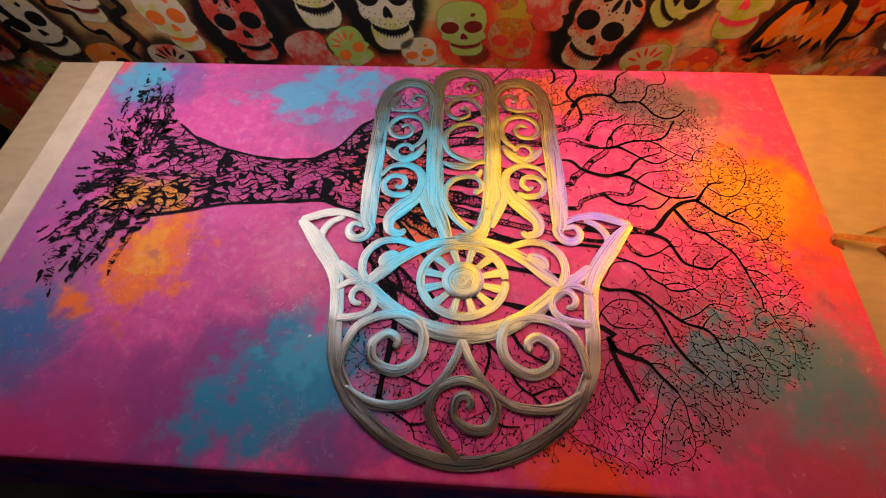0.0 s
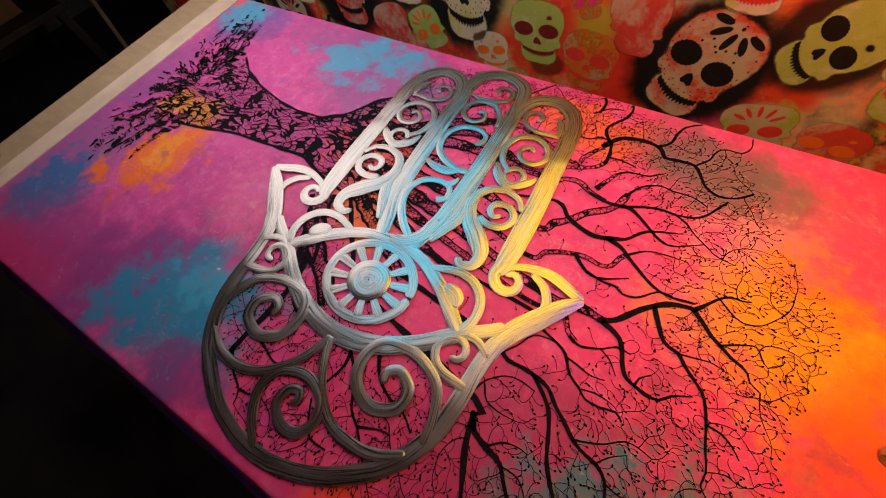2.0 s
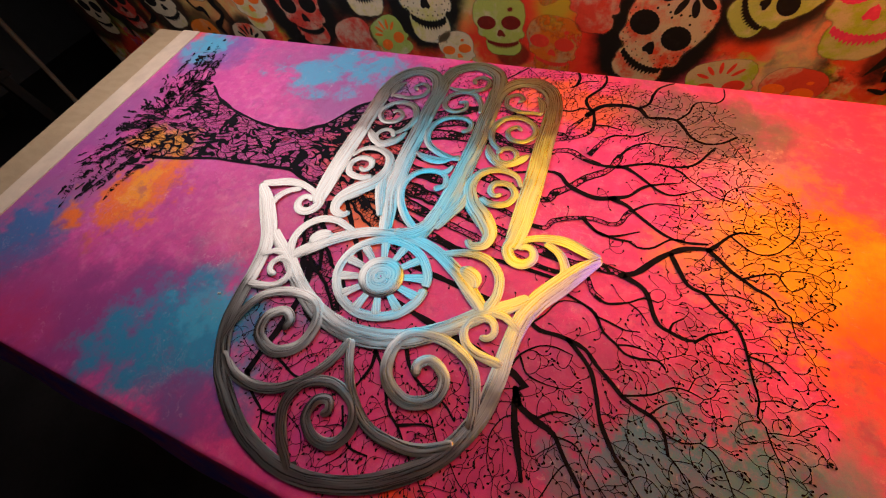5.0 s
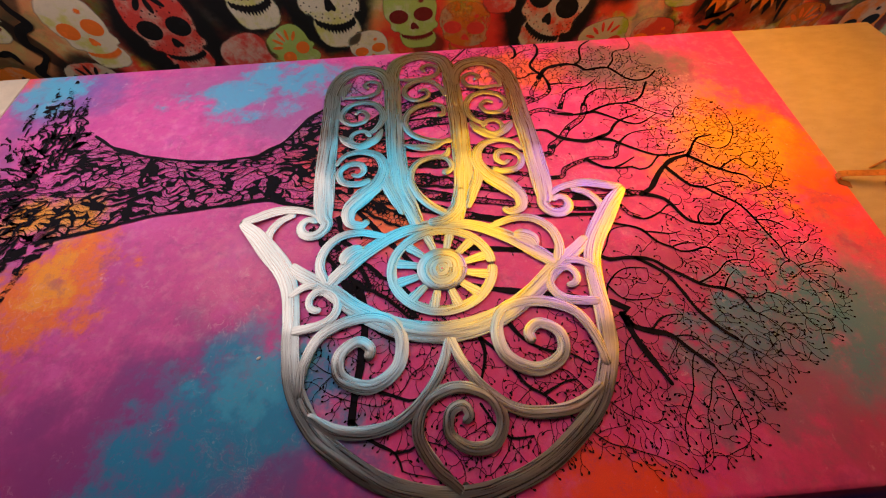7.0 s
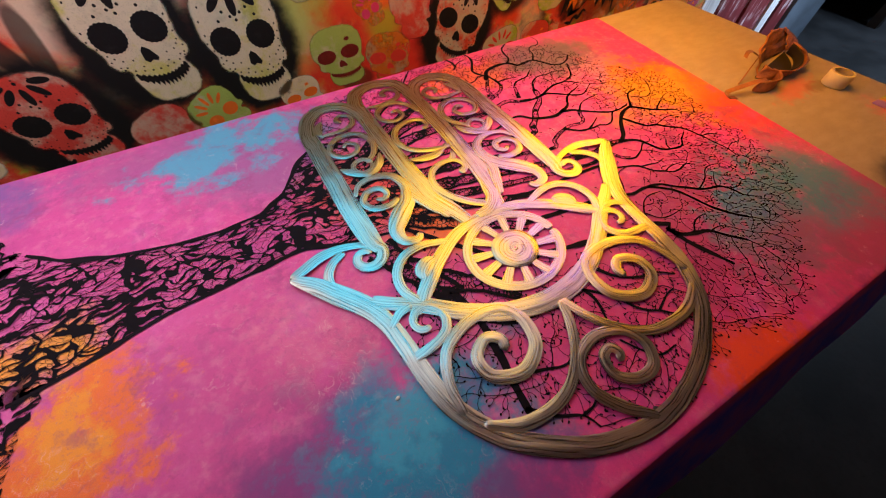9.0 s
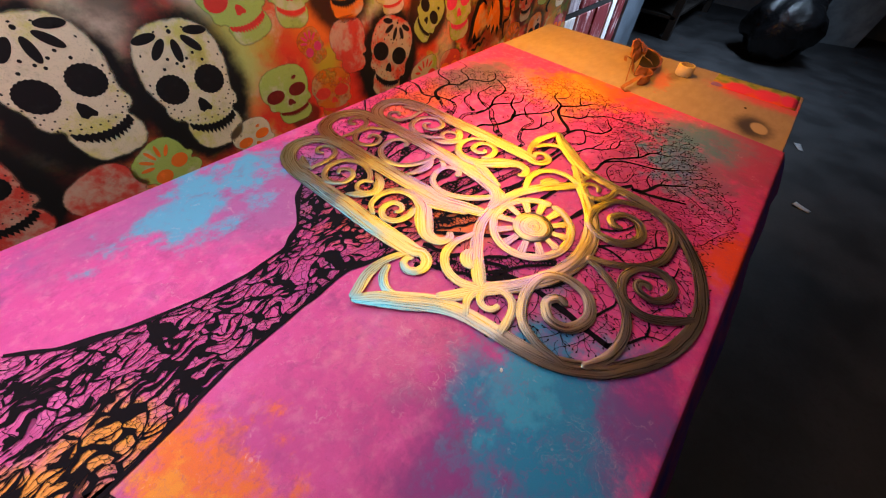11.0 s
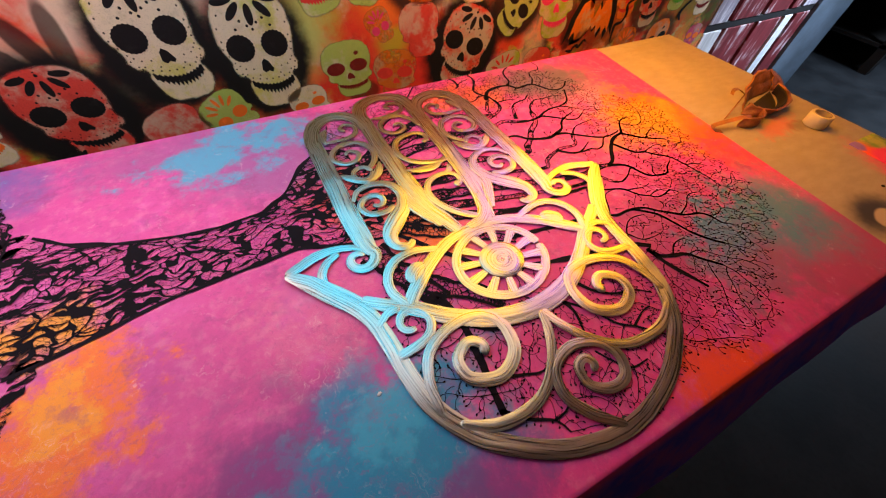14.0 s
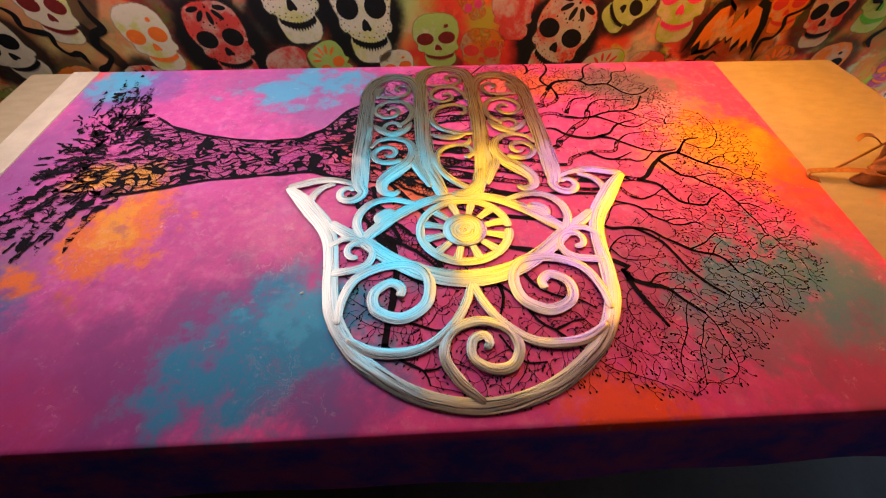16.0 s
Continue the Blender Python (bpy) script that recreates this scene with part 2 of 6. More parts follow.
def wall_material():
    """Spray-paint clouds over a pale wall."""
    k = Nodes("spray_painted_wall", 0.75, 0.0, 0.25)
    p = k.pos()
    s = k.add("ShaderNodeSeparateXYZ")
    k.put(p, s.inputs[0])
    j = k.add("ShaderNodeCombineXYZ")
    k.put(s.outputs[0], j.inputs[0])
    k.put(s.outputs[2], j.inputs[1])
    flat = j.outputs[0]
    at = k.vec("ADD", flat, k.vec("SCALE", k.vec("SUBTRACT", k.noise(flat, 6, 3, 0.6, True), (0.5, 0.5, 0.5)), 0.10))
    g = k.noise(flat, 11, 8, 0.66)
    c = k.mix(k.map(k.noise(flat, 5, 7, 0.65), 0.42, 0.58), (0.66, 0.54, 0.42), (0.54, 0.52, 0.24))
    hot, lime, orange, pink, black = (0.72, 0.03, 0.02), (0.34, 0.46, 0.03), (0.78, 0.17, 0.02), (0.70, 0.05, 0.22), (0.006, 0.005, 0.006)
    for i, (paint, scale, lo) in enumerate(((orange, 4.6, 0.43), (lime, 5.6, 0.49), (hot, 4.6, 0.44), (pink, 5.4, 0.61), ((0.40, 0.34, 0.10), 6.0, 0.56), ((0.02, 0.012, 0.014), 5.6, 0.54))):
        c = k.mix(k.map(k.noise(k.vec("ADD", at, (7.3 * i, 2.1 * i, 0)), scale, 8, 0.66), lo, lo + 0.11, 0, 0.92), c, paint)
    clouds = (
        ((0.20, 0.84), (0.16, 0.13), hot, 0.95), ((0.12, 1.02), (0.14, 0.16), hot, 0.9), ((0.10, 1.06), (0.08, 0.10), orange, 0.9),
        ((0.12, 0.93), (0.07, 0.06), lime, 0.7), ((-0.05, 0.89), (0.13, 0.14), hot, 0.8), ((-0.16, 1.10), (0.12, 0.10), lime, 0.55),
        ((-0.72, 1.30), (0.10, 0.08), pink, 0.8), ((-0.98, 1.16), (0.12, 0.10), orange, 0.85), ((-1.12, 1.05), (0.10, 0.08), hot, 0.8), ((-0.82, 1.13), (0.09, 0.05), hot, 0.6), ((-0.44, 0.86), (0.10, 0.06), hot, 0.8), ((-0.66, 0.80), (0.12, 0.07), hot, 0.8), ((0.55, 0.78), (0.15, 0.06), pink, 0.8),
        ((-1.35, 0.95), (0.25, 0.2), (0.60, 0.42, 0.16), 0.6), ((1.15, 0.95), (0.10, 0.14), orange, 0.85), ((1.75, 1.0), (0.25, 0.2), (0.10, 0.24, 0.03), 0.7),
    )
    for center, radius, paint, strength in clouds:
        c = k.blob(c, at, g, center, radius, 0, paint, strength, 0.5, 0.9)
    cream, moss = (0.68, 0.58, 0.46), (0.46, 0.50, 0.16)
    for center, radius, paint, strength in (((-0.45, 1.16), (0.10, 0.10), cream, 0.85), ((-0.17, 1.02), (0.07, 0.12), moss, 0.8), ((-0.20, 1.20), (0.10, 0.06), cream, 0.7), ((-0.70, 1.14), (0.06, 0.10), cream, 0.8),
                                            ((-0.90, 1.06), (0.10, 0.05), (0.62, 0.48, 0.42), 0.7), ((0.75, 0.86), (0.06, 0.10), cream, 0.5)):
        c = k.blob(c, at, g, center, radius, 0, paint, strength, 0.6, 0.9)
    fine = k.noise(p, 500, 2)
    c = k.mix(k.map(fine, 0.55, 0.75, 0, 0.3), c, (0.05, 0.03, 0.03))
    for x, z, rx, rz, turn, strength in HALOS:
        c = k.blob(c, flat, g, (x, z), (rx * 1.13, rz * 1.08), turn, black, strength, 0.17, 0.20)
    k.bump(k.noise(p, 120, 4), 0.2, 0.002)
    return k.color(c)


def stencil_material(name, main, accent, amount=0.5, dust=0.35, fade=0.15):
    """Stencilled spray paint with clouds of a second colour; where it is thin the wall shows."""
    k = Nodes(name, 0.7, 0.0, 0.25)
    p = k.pos()
    r = k.add("ShaderNodeObjectInfo").outputs["Random"]
    q = k.vec("ADD", p, k.vec("SCALE", (3.0, 1.0, 5.0), r))
    c = k.mix(k.map(k.noise(q, 11, 7, 0.66), 0.60 - 0.22 * amount, 0.76 - 0.2 * amount), main, accent)
    c = k.mix(k.map(k.noise(q, 420, 2), 0.55, 0.72, 0, dust), c, tuple(x * 0.25 for x in main))
    c = k.mix(k.map(k.noise(q, 30, 5), 0.55, 0.8, 0, 0.4), c, tuple(x * 0.55 for x in main))
    k.color(c)
    clear, mix = k.add("ShaderNodeBsdfTransparent"), k.add("ShaderNodeMixShader")
    thin = k.map(k.noise(q, 14, 6, 0.7), 0.62 - 0.4 * fade, 0.78 - 0.3 * fade, fade * 0.5, min(1.0, fade * 2.2))
    rim = k.add("ShaderNodeSeparateXYZ")
    k.put(k.add("ShaderNodeUVMap").outputs[0], rim.inputs[0])
    edge = k.map(k.math("ADD", rim.outputs[0], k.math("MULTIPLY", k.math("SUBTRACT", k.noise(q, 60, 3), 0.5), 0.6)), 0.15, 0.85, 1.0, 0.0)
    k.put(k.math("MAXIMUM", thin, edge), mix.inputs[0])
    k.put(k.bsdf.outputs[0], mix.inputs[1])
    k.put(clear.outputs[0], mix.inputs[2])
    k.put(mix.outputs[0], k.tree.nodes["Material Output"].inputs[0])
    return k.mat


def ink_material(name="black_spray", color=(0.006, 0.005, 0.006)):
    k = Nodes(name, 0.7, 0.0, 0.25)
    c = k.mix(k.map(k.noise(k.pos(), 60, 4), 0.5, 0.8, 0, 0.5), color, tuple(x * 1.5 + 0.01 for x in color))
    return k.color(c)


def trunk_material():
    """Printed bark: black ink with knotwork windows that let the dyed cloth through."""
    k = Nodes("printed_bark", 0.85, 0.0, 0.08)
    k.color((0.008, 0.006, 0.010))
    uv = k.add("ShaderNodeUVMap").outputs[0]
    w = k.vec("ADD", uv, k.vec("SCALE", k.vec("SUBTRACT", k.noise(uv, 9, 2, 0.5, True), (0.5, 0.5, 0.5)), 0.10))

    def cells(scale, stretch):
        m = k.add("ShaderNodeMapping")
        k.put(w, m.inputs[0])
        m.inputs[3].default_value = (stretch, 1, 1)
        v = k.add("ShaderNodeTexVoronoi", feature="DISTANCE_TO_EDGE")
        k.put(m.outputs[0], v.inputs["Vector"])
        v.inputs["Scale"].default_value = scale
        return v.outputs["Distance"]

    coarse, fine = cells(58, 0.30), cells(170, 0.40)
    heavy = k.map(k.noise(uv, 17, 3), 0.44, 0.66, 0.040, 0.26)
    big = k.map(k.math("SUBTRACT", coarse, heavy), 0.0, 0.01)
    thin = k.map(fine, 0.015, 0.05)
    # towards the roots the print breaks into shreds that fan out from the foot
    s = k.add("ShaderNodeSeparateXYZ")
    k.put(k.vec("SUBTRACT", w, (-0.74, 0.55, 0.0)), s.inputs[0])
    angle = k.math("ARCTAN2", s.outputs[1], k.math("MULTIPLY", s.outputs[0], -1.0))
    far = k.vec("LENGTH", k.vec("SUBTRACT", uv, (-0.74, 0.55, 0.0)), None)
    fan = k.add("ShaderNodeCombineXYZ")
    k.put(k.math("MULTIPLY", angle, 7.0), fan.inputs[0])
    k.put(k.math("MULTIPLY", far, 16.0), fan.inputs[1])
    shred = k.noise(fan.outputs[0], 1.6, 4, 0.6)
    side = k.add("ShaderNodeSeparateXYZ")
    k.put(uv, side.inputs[0])
    limit = k.map(side.outputs[0], -1.14, -0.86, 0.46, 0.56)
    torn = k.map(k.math("SUBTRACT", shred, limit), 0.0, 0.012)
    torn = k.math("MULTIPLY", torn, k.map(side.outputs[0], -0.80, -0.90))
    open_ = k.math("MAXIMUM", k.math("MULTIPLY", big, thin), torn)
    clear = k.add("ShaderNodeBsdfTransparent")
    mix = k.add("ShaderNodeMixShader")
    k.put(open_, mix.inputs[0])
    k.put(k.bsdf.outputs[0], mix.inputs[1])
    k.put(clear.outputs[0], mix.inputs[2])
    k.put(mix.outputs[0], k.tree.nodes["Material Output"].inputs[0])
    return k.mat


def scale_print_material():
    """Printed limbs: black ink broken by small scales of bare cloth."""
    k = Nodes("printed_scales", 0.85, 0.0, 0.08)
    k.color((0.008, 0.006, 0.010))
    p = k.pos()
    v = k.add("ShaderNodeTexVoronoi", feature="DISTANCE_TO_EDGE")
    k.put(p, v.inputs["Vector"])
    v.inputs["Scale"].default_value = 105
    rim = k.add("ShaderNodeSeparateXYZ")
    k.put(k.add("ShaderNodeUVMap").outputs[0], rim.inputs[0])
    inside = k.map(rim.outputs[1], 0.36, 0.28)
    heavy = k.map(k.noise(p, 22, 3), 0.47, 0.70, 0.05, 0.36)
    open_ = k.math("MULTIPLY", inside, k.map(k.math("SUBTRACT", v.outputs["Distance"], heavy), 0.0, 0.03))
    clear, mix = k.add("ShaderNodeBsdfTransparent"), k.add("ShaderNodeMixShader")
    k.put(open_, mix.inputs[0])
    k.put(k.bsdf.outputs[0], mix.inputs[1])
    k.put(clear.outputs[0], mix.inputs[2])
    k.put(mix.outputs[0], k.tree.nodes["Material Output"].inputs[0])
    return k.mat


def brushed_metal():
    """Flat sheet steel ground with the grain along each band."""
    k = Nodes("ground_steel", 0.34, 1.0)
    uv = k.add("ShaderNodeUVMap").outputs[0]
    sway = k.vec("ADD", uv, k.vec("SCALE", k.vec("SUBTRACT", k.noise(uv, 8, 2, 0.5, True), (0.5, 0.5, 0.5)), 0.016))
    m = k.add("ShaderNodeMapping")
    k.put(sway, m.inputs[0])
    m.inputs[3].default_value = (5, 330, 1)
    streak = k.noise(m.outputs[0], 1.0, 4, 0.65)
    m2 = k.add("ShaderNodeMapping")
    k.put(sway, m2.inputs[0])
    m2.inputs[3].default_value = (6, 60, 1)
    wide = k.noise(m2.outputs[0], 1.0, 2, 0.5)
    m3 = k.add("ShaderNodeMapping")
    k.put(uv, m3.inputs[0])
    m3.inputs[3].default_value = (420, 60, 1)
    tick = k.noise(m3.outputs[0], 1.0, 2, 0.5)
    c = k.mix(k.map(streak, 0.3, 0.7), (0.28, 0.275, 0.267), (0.57, 0.56, 0.54))
    c = k.mix(k.map(k.noise(k.pos(), 11, 4), 0.5, 0.8, 0, 0.25), c, (0.34, 0.31, 0.27))
    k.put(k.map(streak, 0.3, 0.7, 0.22, 0.42), k.bsdf.inputs["Roughness"])
    k.bsdf.inputs["Anisotropic"].default_value = 0.4
    k.bsdf.inputs["Anisotropic Rotation"].default_value = 0.25
    t = k.add("ShaderNodeTangent", direction_type="UV_MAP")
    t.uv_map = "UVMap"
    k.put(t.outputs[0], k.bsdf.inputs["Tangent"])
    swirl = k.noise(k.pos(), 13, 0.5, 0.4)
    # grooves of the grinder along the band, its ticks across, and the dishing of the sheet
    grooves = k.math("ADD", k.math("MULTIPLY", streak, 0.5), k.math("MULTIPLY", tick, 0.4))
    dish = k.math("ADD", k.math("MULTIPLY", wide, 8.0), k.math("MULTIPLY", swirl, 24.0))
    k.bump(k.math("ADD", grooves, dish), 0.19, 0.0011)
    return k.color(c)


def board_material():
    k = Nodes("pale_board", 0.6, 0.0, 0.3)
    p = k.pos()
    m = k.add("ShaderNodeMapping")
    k.put(p, m.inputs[0])
    m.inputs[3].default_value = (6, 14, 6)
    grain = k.noise(m.outputs[0], 3, 5)
    c = k.mix(k.map(grain, 0.3, 0.7), (0.38, 0.29, 0.185), (0.43, 0.33, 0.215))
    c = k.mix(k.map(k.noise(p, 7, 5), 0.5, 0.8, 0, 0.45), c, (0.32, 0.24, 0.16))
    c = k.mix(k.map(k.noise(p, 160, 3), 0.62, 0.75, 0, 0.4), c, (0.25, 0.17, 0.10))
    s = k.add("ShaderNodeSeparateXYZ")
    k.put(p, s.inputs[0])
    flat = k.add("ShaderNodeCombineXYZ")
    k.put(s.outputs[0], flat.inputs[0])
    k.put(s.outputs[1], flat.inputs[1])
    at, g = flat.outputs[0], k.noise(p, 40, 4)
    # overspray: a dark ring with a clean middle, and neon strips at the corner
    c = k.blob(c, at, g, (0.925, -0.020), (0.080, 0.055), 10, (0.03, 0.025, 0.03), 0.95, 0.5, 0.2)
    c = k.blob(c, at, g, (0.932, -0.038), (0.042, 0.026), 15, (0.46, 0.36, 0.24), 1.0, 0.15, 0.1)
    c = k.blob(c, at, g, (1.20, -0.02), (0.07, 0.17), 0, (0.85, 0.06, 0.14), 0.8, 0.5, 0.5)
    c = k.blob(c, at, g, (1.07, 0.33), (0.09, 0.03), 10, (0.75, 0.10, 0.05), 0.55, 0.6, 1.2)
    c = k.blob(c, at, g, (1.15, 0.31), (0.06, 0.02), 0, (0.12, 0.08, 0.05), 0.5, 0.6, 1.2)
    k.bump(grain, 0.12, 0.001)
    return k.color(c)


# ---------------------------------------------------------------- mesh helpers


def part(name, bm, material, parent=None, label="", at=None):
    data = bpy.data.meshes.new(name)
    bm.to_mesh(data)
    bm.free()
    data.materials.append(material)
    ob = new(name, data)
    if at is not None:
        ob.matrix_basis = at
    if parent is not None:
        ob.parent = parent
    if label:
        ob["label"] = label
    return ob


def empty(name, at=None):
    ob = new(name)
    if at is not None:
        ob.matrix_basis = at
    return ob


def box(x0, x1, y0, y1, z0, z1, bevel=0.0):
    bm = bmesh.new()
    bmesh.ops.create_cube(bm, size=1)
    for v in bm.verts:
        v.co = Vector(((x0 + x1) / 2 + v.co.x * (x1 - x0), (y0 + y1) / 2 + v.co.y * (y1 - y0), (z0 + z1) / 2 + v.co.z * (z1 - z0)))
    if bevel:
        bmesh.ops.bevel(bm, geom=bm.edges[:], offset=bevel, segments=2, affect="EDGES", profile=0.5)
    return bm


def lathe(profile, segments=24, closed=False):
    """Spin (radius, height) pairs round z."""
    bm = bmesh.new()
    rings = []
    for r, z in profile:
        rings.append([bm.verts.new((r * math.cos(a), r * math.sin(a), z)) for a in (2 * math.pi * i / segments for i in range(segments))])
    pairs = list(zip(rings, rings[1:] + ([rings[0]] if closed else [])))
    for a, b in pairs[:len(rings) if closed else len(rings) - 1]:
        for i in range(segments):
            f = bm.faces.new((a[i], a[(i + 1) % segments], b[(i + 1) % segments], b[i]))
            f.smooth = True
    if not closed:
        for ring in (rings[0], rings[-1]):
            if profile[0][0] > 1e-4:
                bm.faces.new(ring)
    bmesh.ops.recalc_face_normals(bm, faces=bm.faces[:])
    return bm


def smooth_line(points, step=0.006):
    """A Catmull-Rom line through the points; any numbers past x and y ride along."""
    p = [np.array(q, float) for q in points]
    p = [2 * p[0] - p[1]] + p + [2 * p[-1] - p[-2]]
    out = []
    for a, b, c, d in zip(p, p[1:], p[2:], p[3:]):
        n = max(2, int(np.linalg.norm((c - b)[:2]) / step))
        for i in range(n):
            t = i / n
            out.append(0.5 * (2 * b + (c - a) * t + (2 * a - 5 * b + 4 * c - d) * t * t + (3 * b - a - 3 * c + d) * t ** 3))
    out.append(p[-2])
    return out


def curl(cx, cy, r0, r1, a0, a1, w0, w1, n=14):
    """Points of a spiral, from radius r0 at a0 degrees to r1 at a1, with its widths."""
    pts = []
    for i in range(n + 1):
        t = i / n
        r, a = r0 + (r1 - r0) * t, radians(a0 + (a1 - a0) * t)
        pts.append((cx + r * math.cos(a), cy + r * math.sin(a), w0 + (w1 - w0) * t))
    return pts


def band(points, thick=0.005, lift=0.0, crown=0.0022, mirror=False):
    """A cut and ground strip of sheet along (x, y, width) points, slightly crowned, with UVs in metres along and across."""
    line = smooth_line(points, 0.0045)
    reach = [0.0]
    for p, q in zip(line, line[1:]):
        reach.append(reach[-1] + float(np.linalg.norm((q - p)[:2])))
    if mirror:
        line = [np.array((-q[0], q[1], q[2])) for q in line]
    bm = bmesh.new()
    uv = bm.loops.layers.uv.new("UVMap")
    rows, along = [], 0.0
    across = (-0.5, -0.46, -0.2, 0.0, 0.2, 0.46, 0.5)
    for i, q in enumerate(line):
        a, b = line[max(0, i - 1)], line[min(len(line) - 1, i + 1)]
        d = (b - a)[:2]
        d = d / (np.linalg.norm(d) + 1e-9)
        side = np.array((-d[1], d[0]))
        if i:
            along += float(np.linalg.norm((q - line[i - 1])[:2]))
        w = max(q[2], 0.003)
        end = min(reach[i], reach[-1] - reach[i])
        sink = 0.0003 * max(0, 1 - end / 0.012)
        w *= math.sqrt(max(0.04, 1 - (1 - min(1, end / (0.5 * w))) ** 2))
        out = min(1, max(0, (abs(q[0]) - 0.29) / 0.13))
        bend = 0.008 * out * out * (q[1] > 0)
        ring = []
        for s in across:
            h = lift - sink + bend + crown * (1 - (2 * s) ** 2) * min(1, w / 0.03)
            ring.append((bm.verts.new((q[0] + side[0] * s * w, q[1] + side[1] * s * w, h)), along, s * w))
        for s in (0.5, -0.5):
            ring.append((bm.verts.new((q[0] + side[0] * s * w, q[1] + side[1] * s * w, lift + bend - thick - 0.5 * sink)), along, s * w))
        rows.append(ring)
    n = len(across) + 2
    for a, b in zip(rows, rows[1:]):
        for j in range(n):
            j2 = (j + 1) % n
            quad = (a[j], b[j], b[j2], a[j2])
            f = bm.faces.new([v[0] for v in quad])
            f.smooth = 0 < j < len(across) - 2
            for loop, v in zip(f.loops, quad):
                loop[uv].uv = (v[1], v[2])
    for ring in (rows[0], rows[-1]):
        bm.faces.new([v[0] for v in ring])
    bmesh.ops.recalc_face_normals(bm, faces=bm.faces[:])
    return bm


def flat_ribbon(bm, line, z):
    """Adds an ink stroke along (x, y, width) points to bm."""
    prev = None
    for i, q in enumerate(line):
        a, b = line[max(0, i - 1)], line[min(len(line) - 1, i + 1)]
        d = np.array((b[0] - a[0], b[1] - a[1]))
        d = d / (np.linalg.norm(d) + 1e-9)
        o = np.array((-d[1], d[0])) * q[2] / 2
        pair = (bm.verts.new((q[0] + o[0], q[1] + o[1], z)), bm.verts.new((q[0] - o[0], q[1] - o[1], z)))
        if prev:
            bm.faces.new((prev[0], prev[1], pair[1], pair[0]))
        prev = pair


def disc(bm, x, y, z, rx, ry, n=10, turn=0.0, bite=0.0):
    vs = []
    for i in range(n):
        a = 2 * math.pi * i / n
        r = 1 + (bite if i % 2 else 0)
        u, v = rx * r * math.cos(a), ry * r * math.sin(a)
        vs.append(bm.verts.new((x + u * math.cos(turn) - v * math.sin(turn), y + u * math.sin(turn) + v * math.cos(turn), z)))
    bm.faces.new(vs)

# ---------------------------------------------------------------- the painted figures of the wall
# x, z, height, width, turn, fill, eyes, style; style 2: petals and dots, 1: plain
SKULLS = []


def skull(*row):
    SKULLS.append(row)


skull(-0.555, 1.050, 0.325, 0.205, 3, "bone", "black", 2)
skull(-0.308, 0.985, 0.340, 0.205, -1, "bone", "black", 2)
skull(-0.050, 0.888, 0.190, 0.170, 2, "lime", "maroon", 1)
skull(-0.830, 0.895, 0.270, 0.200, 3, "red", "black", 2)
skull(0.408, 0.895, 0.290, 0.215, -24, "bone_red", "black", 2)
skull(0.222, 0.978, 0.180, 0.150, 0, "red", "bone", 1)
skull(0.632, 1.010, 0.190, 0.160, -47, "lime", "black", 1)
skull(0.825, 1.015, 0.290, 0.190, 0, "bone_lime", "pink", 1)
skull(0.425, 1.115, 0.150, 0.150, 4, "bone", "red", 1)
skull(0.215, 1.190, 0.260, 0.185, 4, "orange", "black", 1)
skull(-0.365, 1.375, 0.310, 0.190, 3, "bone", "black", 1)
skull(-0.745, 1.270, 0.200, 0.160, -4, "bone", "red", 1)
skull(-0.130, 1.170, 0.220, 0.170, 12, "lime", "red", 1)
skull(0.030, 1.180, 0.210, 0.150, -8, "lime", "red", 1)
skull(1.055, 1.140, 0.200, 0.170, 0, "bone_lime", "black", 1)
skull(1.400, 0.960, 0.240, 0.150, 4, "bone_red", "black", 1)
skull(1.580, 1.010, 0.230, 0.160, -6, "lime", "green", 1)
skull(1.790, 0.960, 0.220, 0.150, 5, "bone", "maroon", 1)
skull(1.230, 0.990, 0.190, 0.140, 5, "orange", "red", 1)
skull(-1.080, 0.910, 0.230, 0.170, 4, "bone", "orange", 1)
skull(-1.610, 0.885, 0.240, 0.190, 14, "bone", "black", 1)
skull(-1.360, 1.010, 0.220, 0.170, -8, "bone", "maroon", 1)
skull(-1.900, 0.860, 0.240, 0.170, 10, "red", "black", 1)
skull(-2.150, 0.820, 0.240, 0.170, -5, "bone", "black", 1)
skull(-0.460, 0.815, 0.150, 0.150, 30, "lime", "orange", 3)
skull(-0.610, 0.790, 0.170, 0.170, 20, "red", "bone", 3)
skull(0.620, 0.770, 0.150, 0.170, 15, "bone_lime", "red", 3)
skull(0.790, 0.760, 0.160, 0.150, -5, "red", "orange", 1)
skull(-0.200, 0.790, 0.140, 0.130, 10, "bone", "orange", 1)
skull(-1.170, 0.735, 0.170, 0.170, 0, "bone_red", "black", 3)
skull(-1.420, 0.720, 0.200, 0.170, 12, "orange", "black", 1)
skull(-0.960, 1.150, 0.200, 0.160, 6, "bone", "pink", 1)
skull(0.900, 1.280, 0.220, 0.160, 0, "bone_red", "red", 1)
skull(0.600, 1.240, 0.220, 0.160, 8, "orange", "black", 1)
skull(1.300, 1.230, 0.220, 0.160, -8, "bone", "black", 1)
skull(1.560, 0.760, 0.200, 0.150, 10, "orange", "black", 1)
# x, z, half width, half height, turn, strength of the black spray behind a figure
HALOS = []


def halo(*row):
    HALOS.append(row)


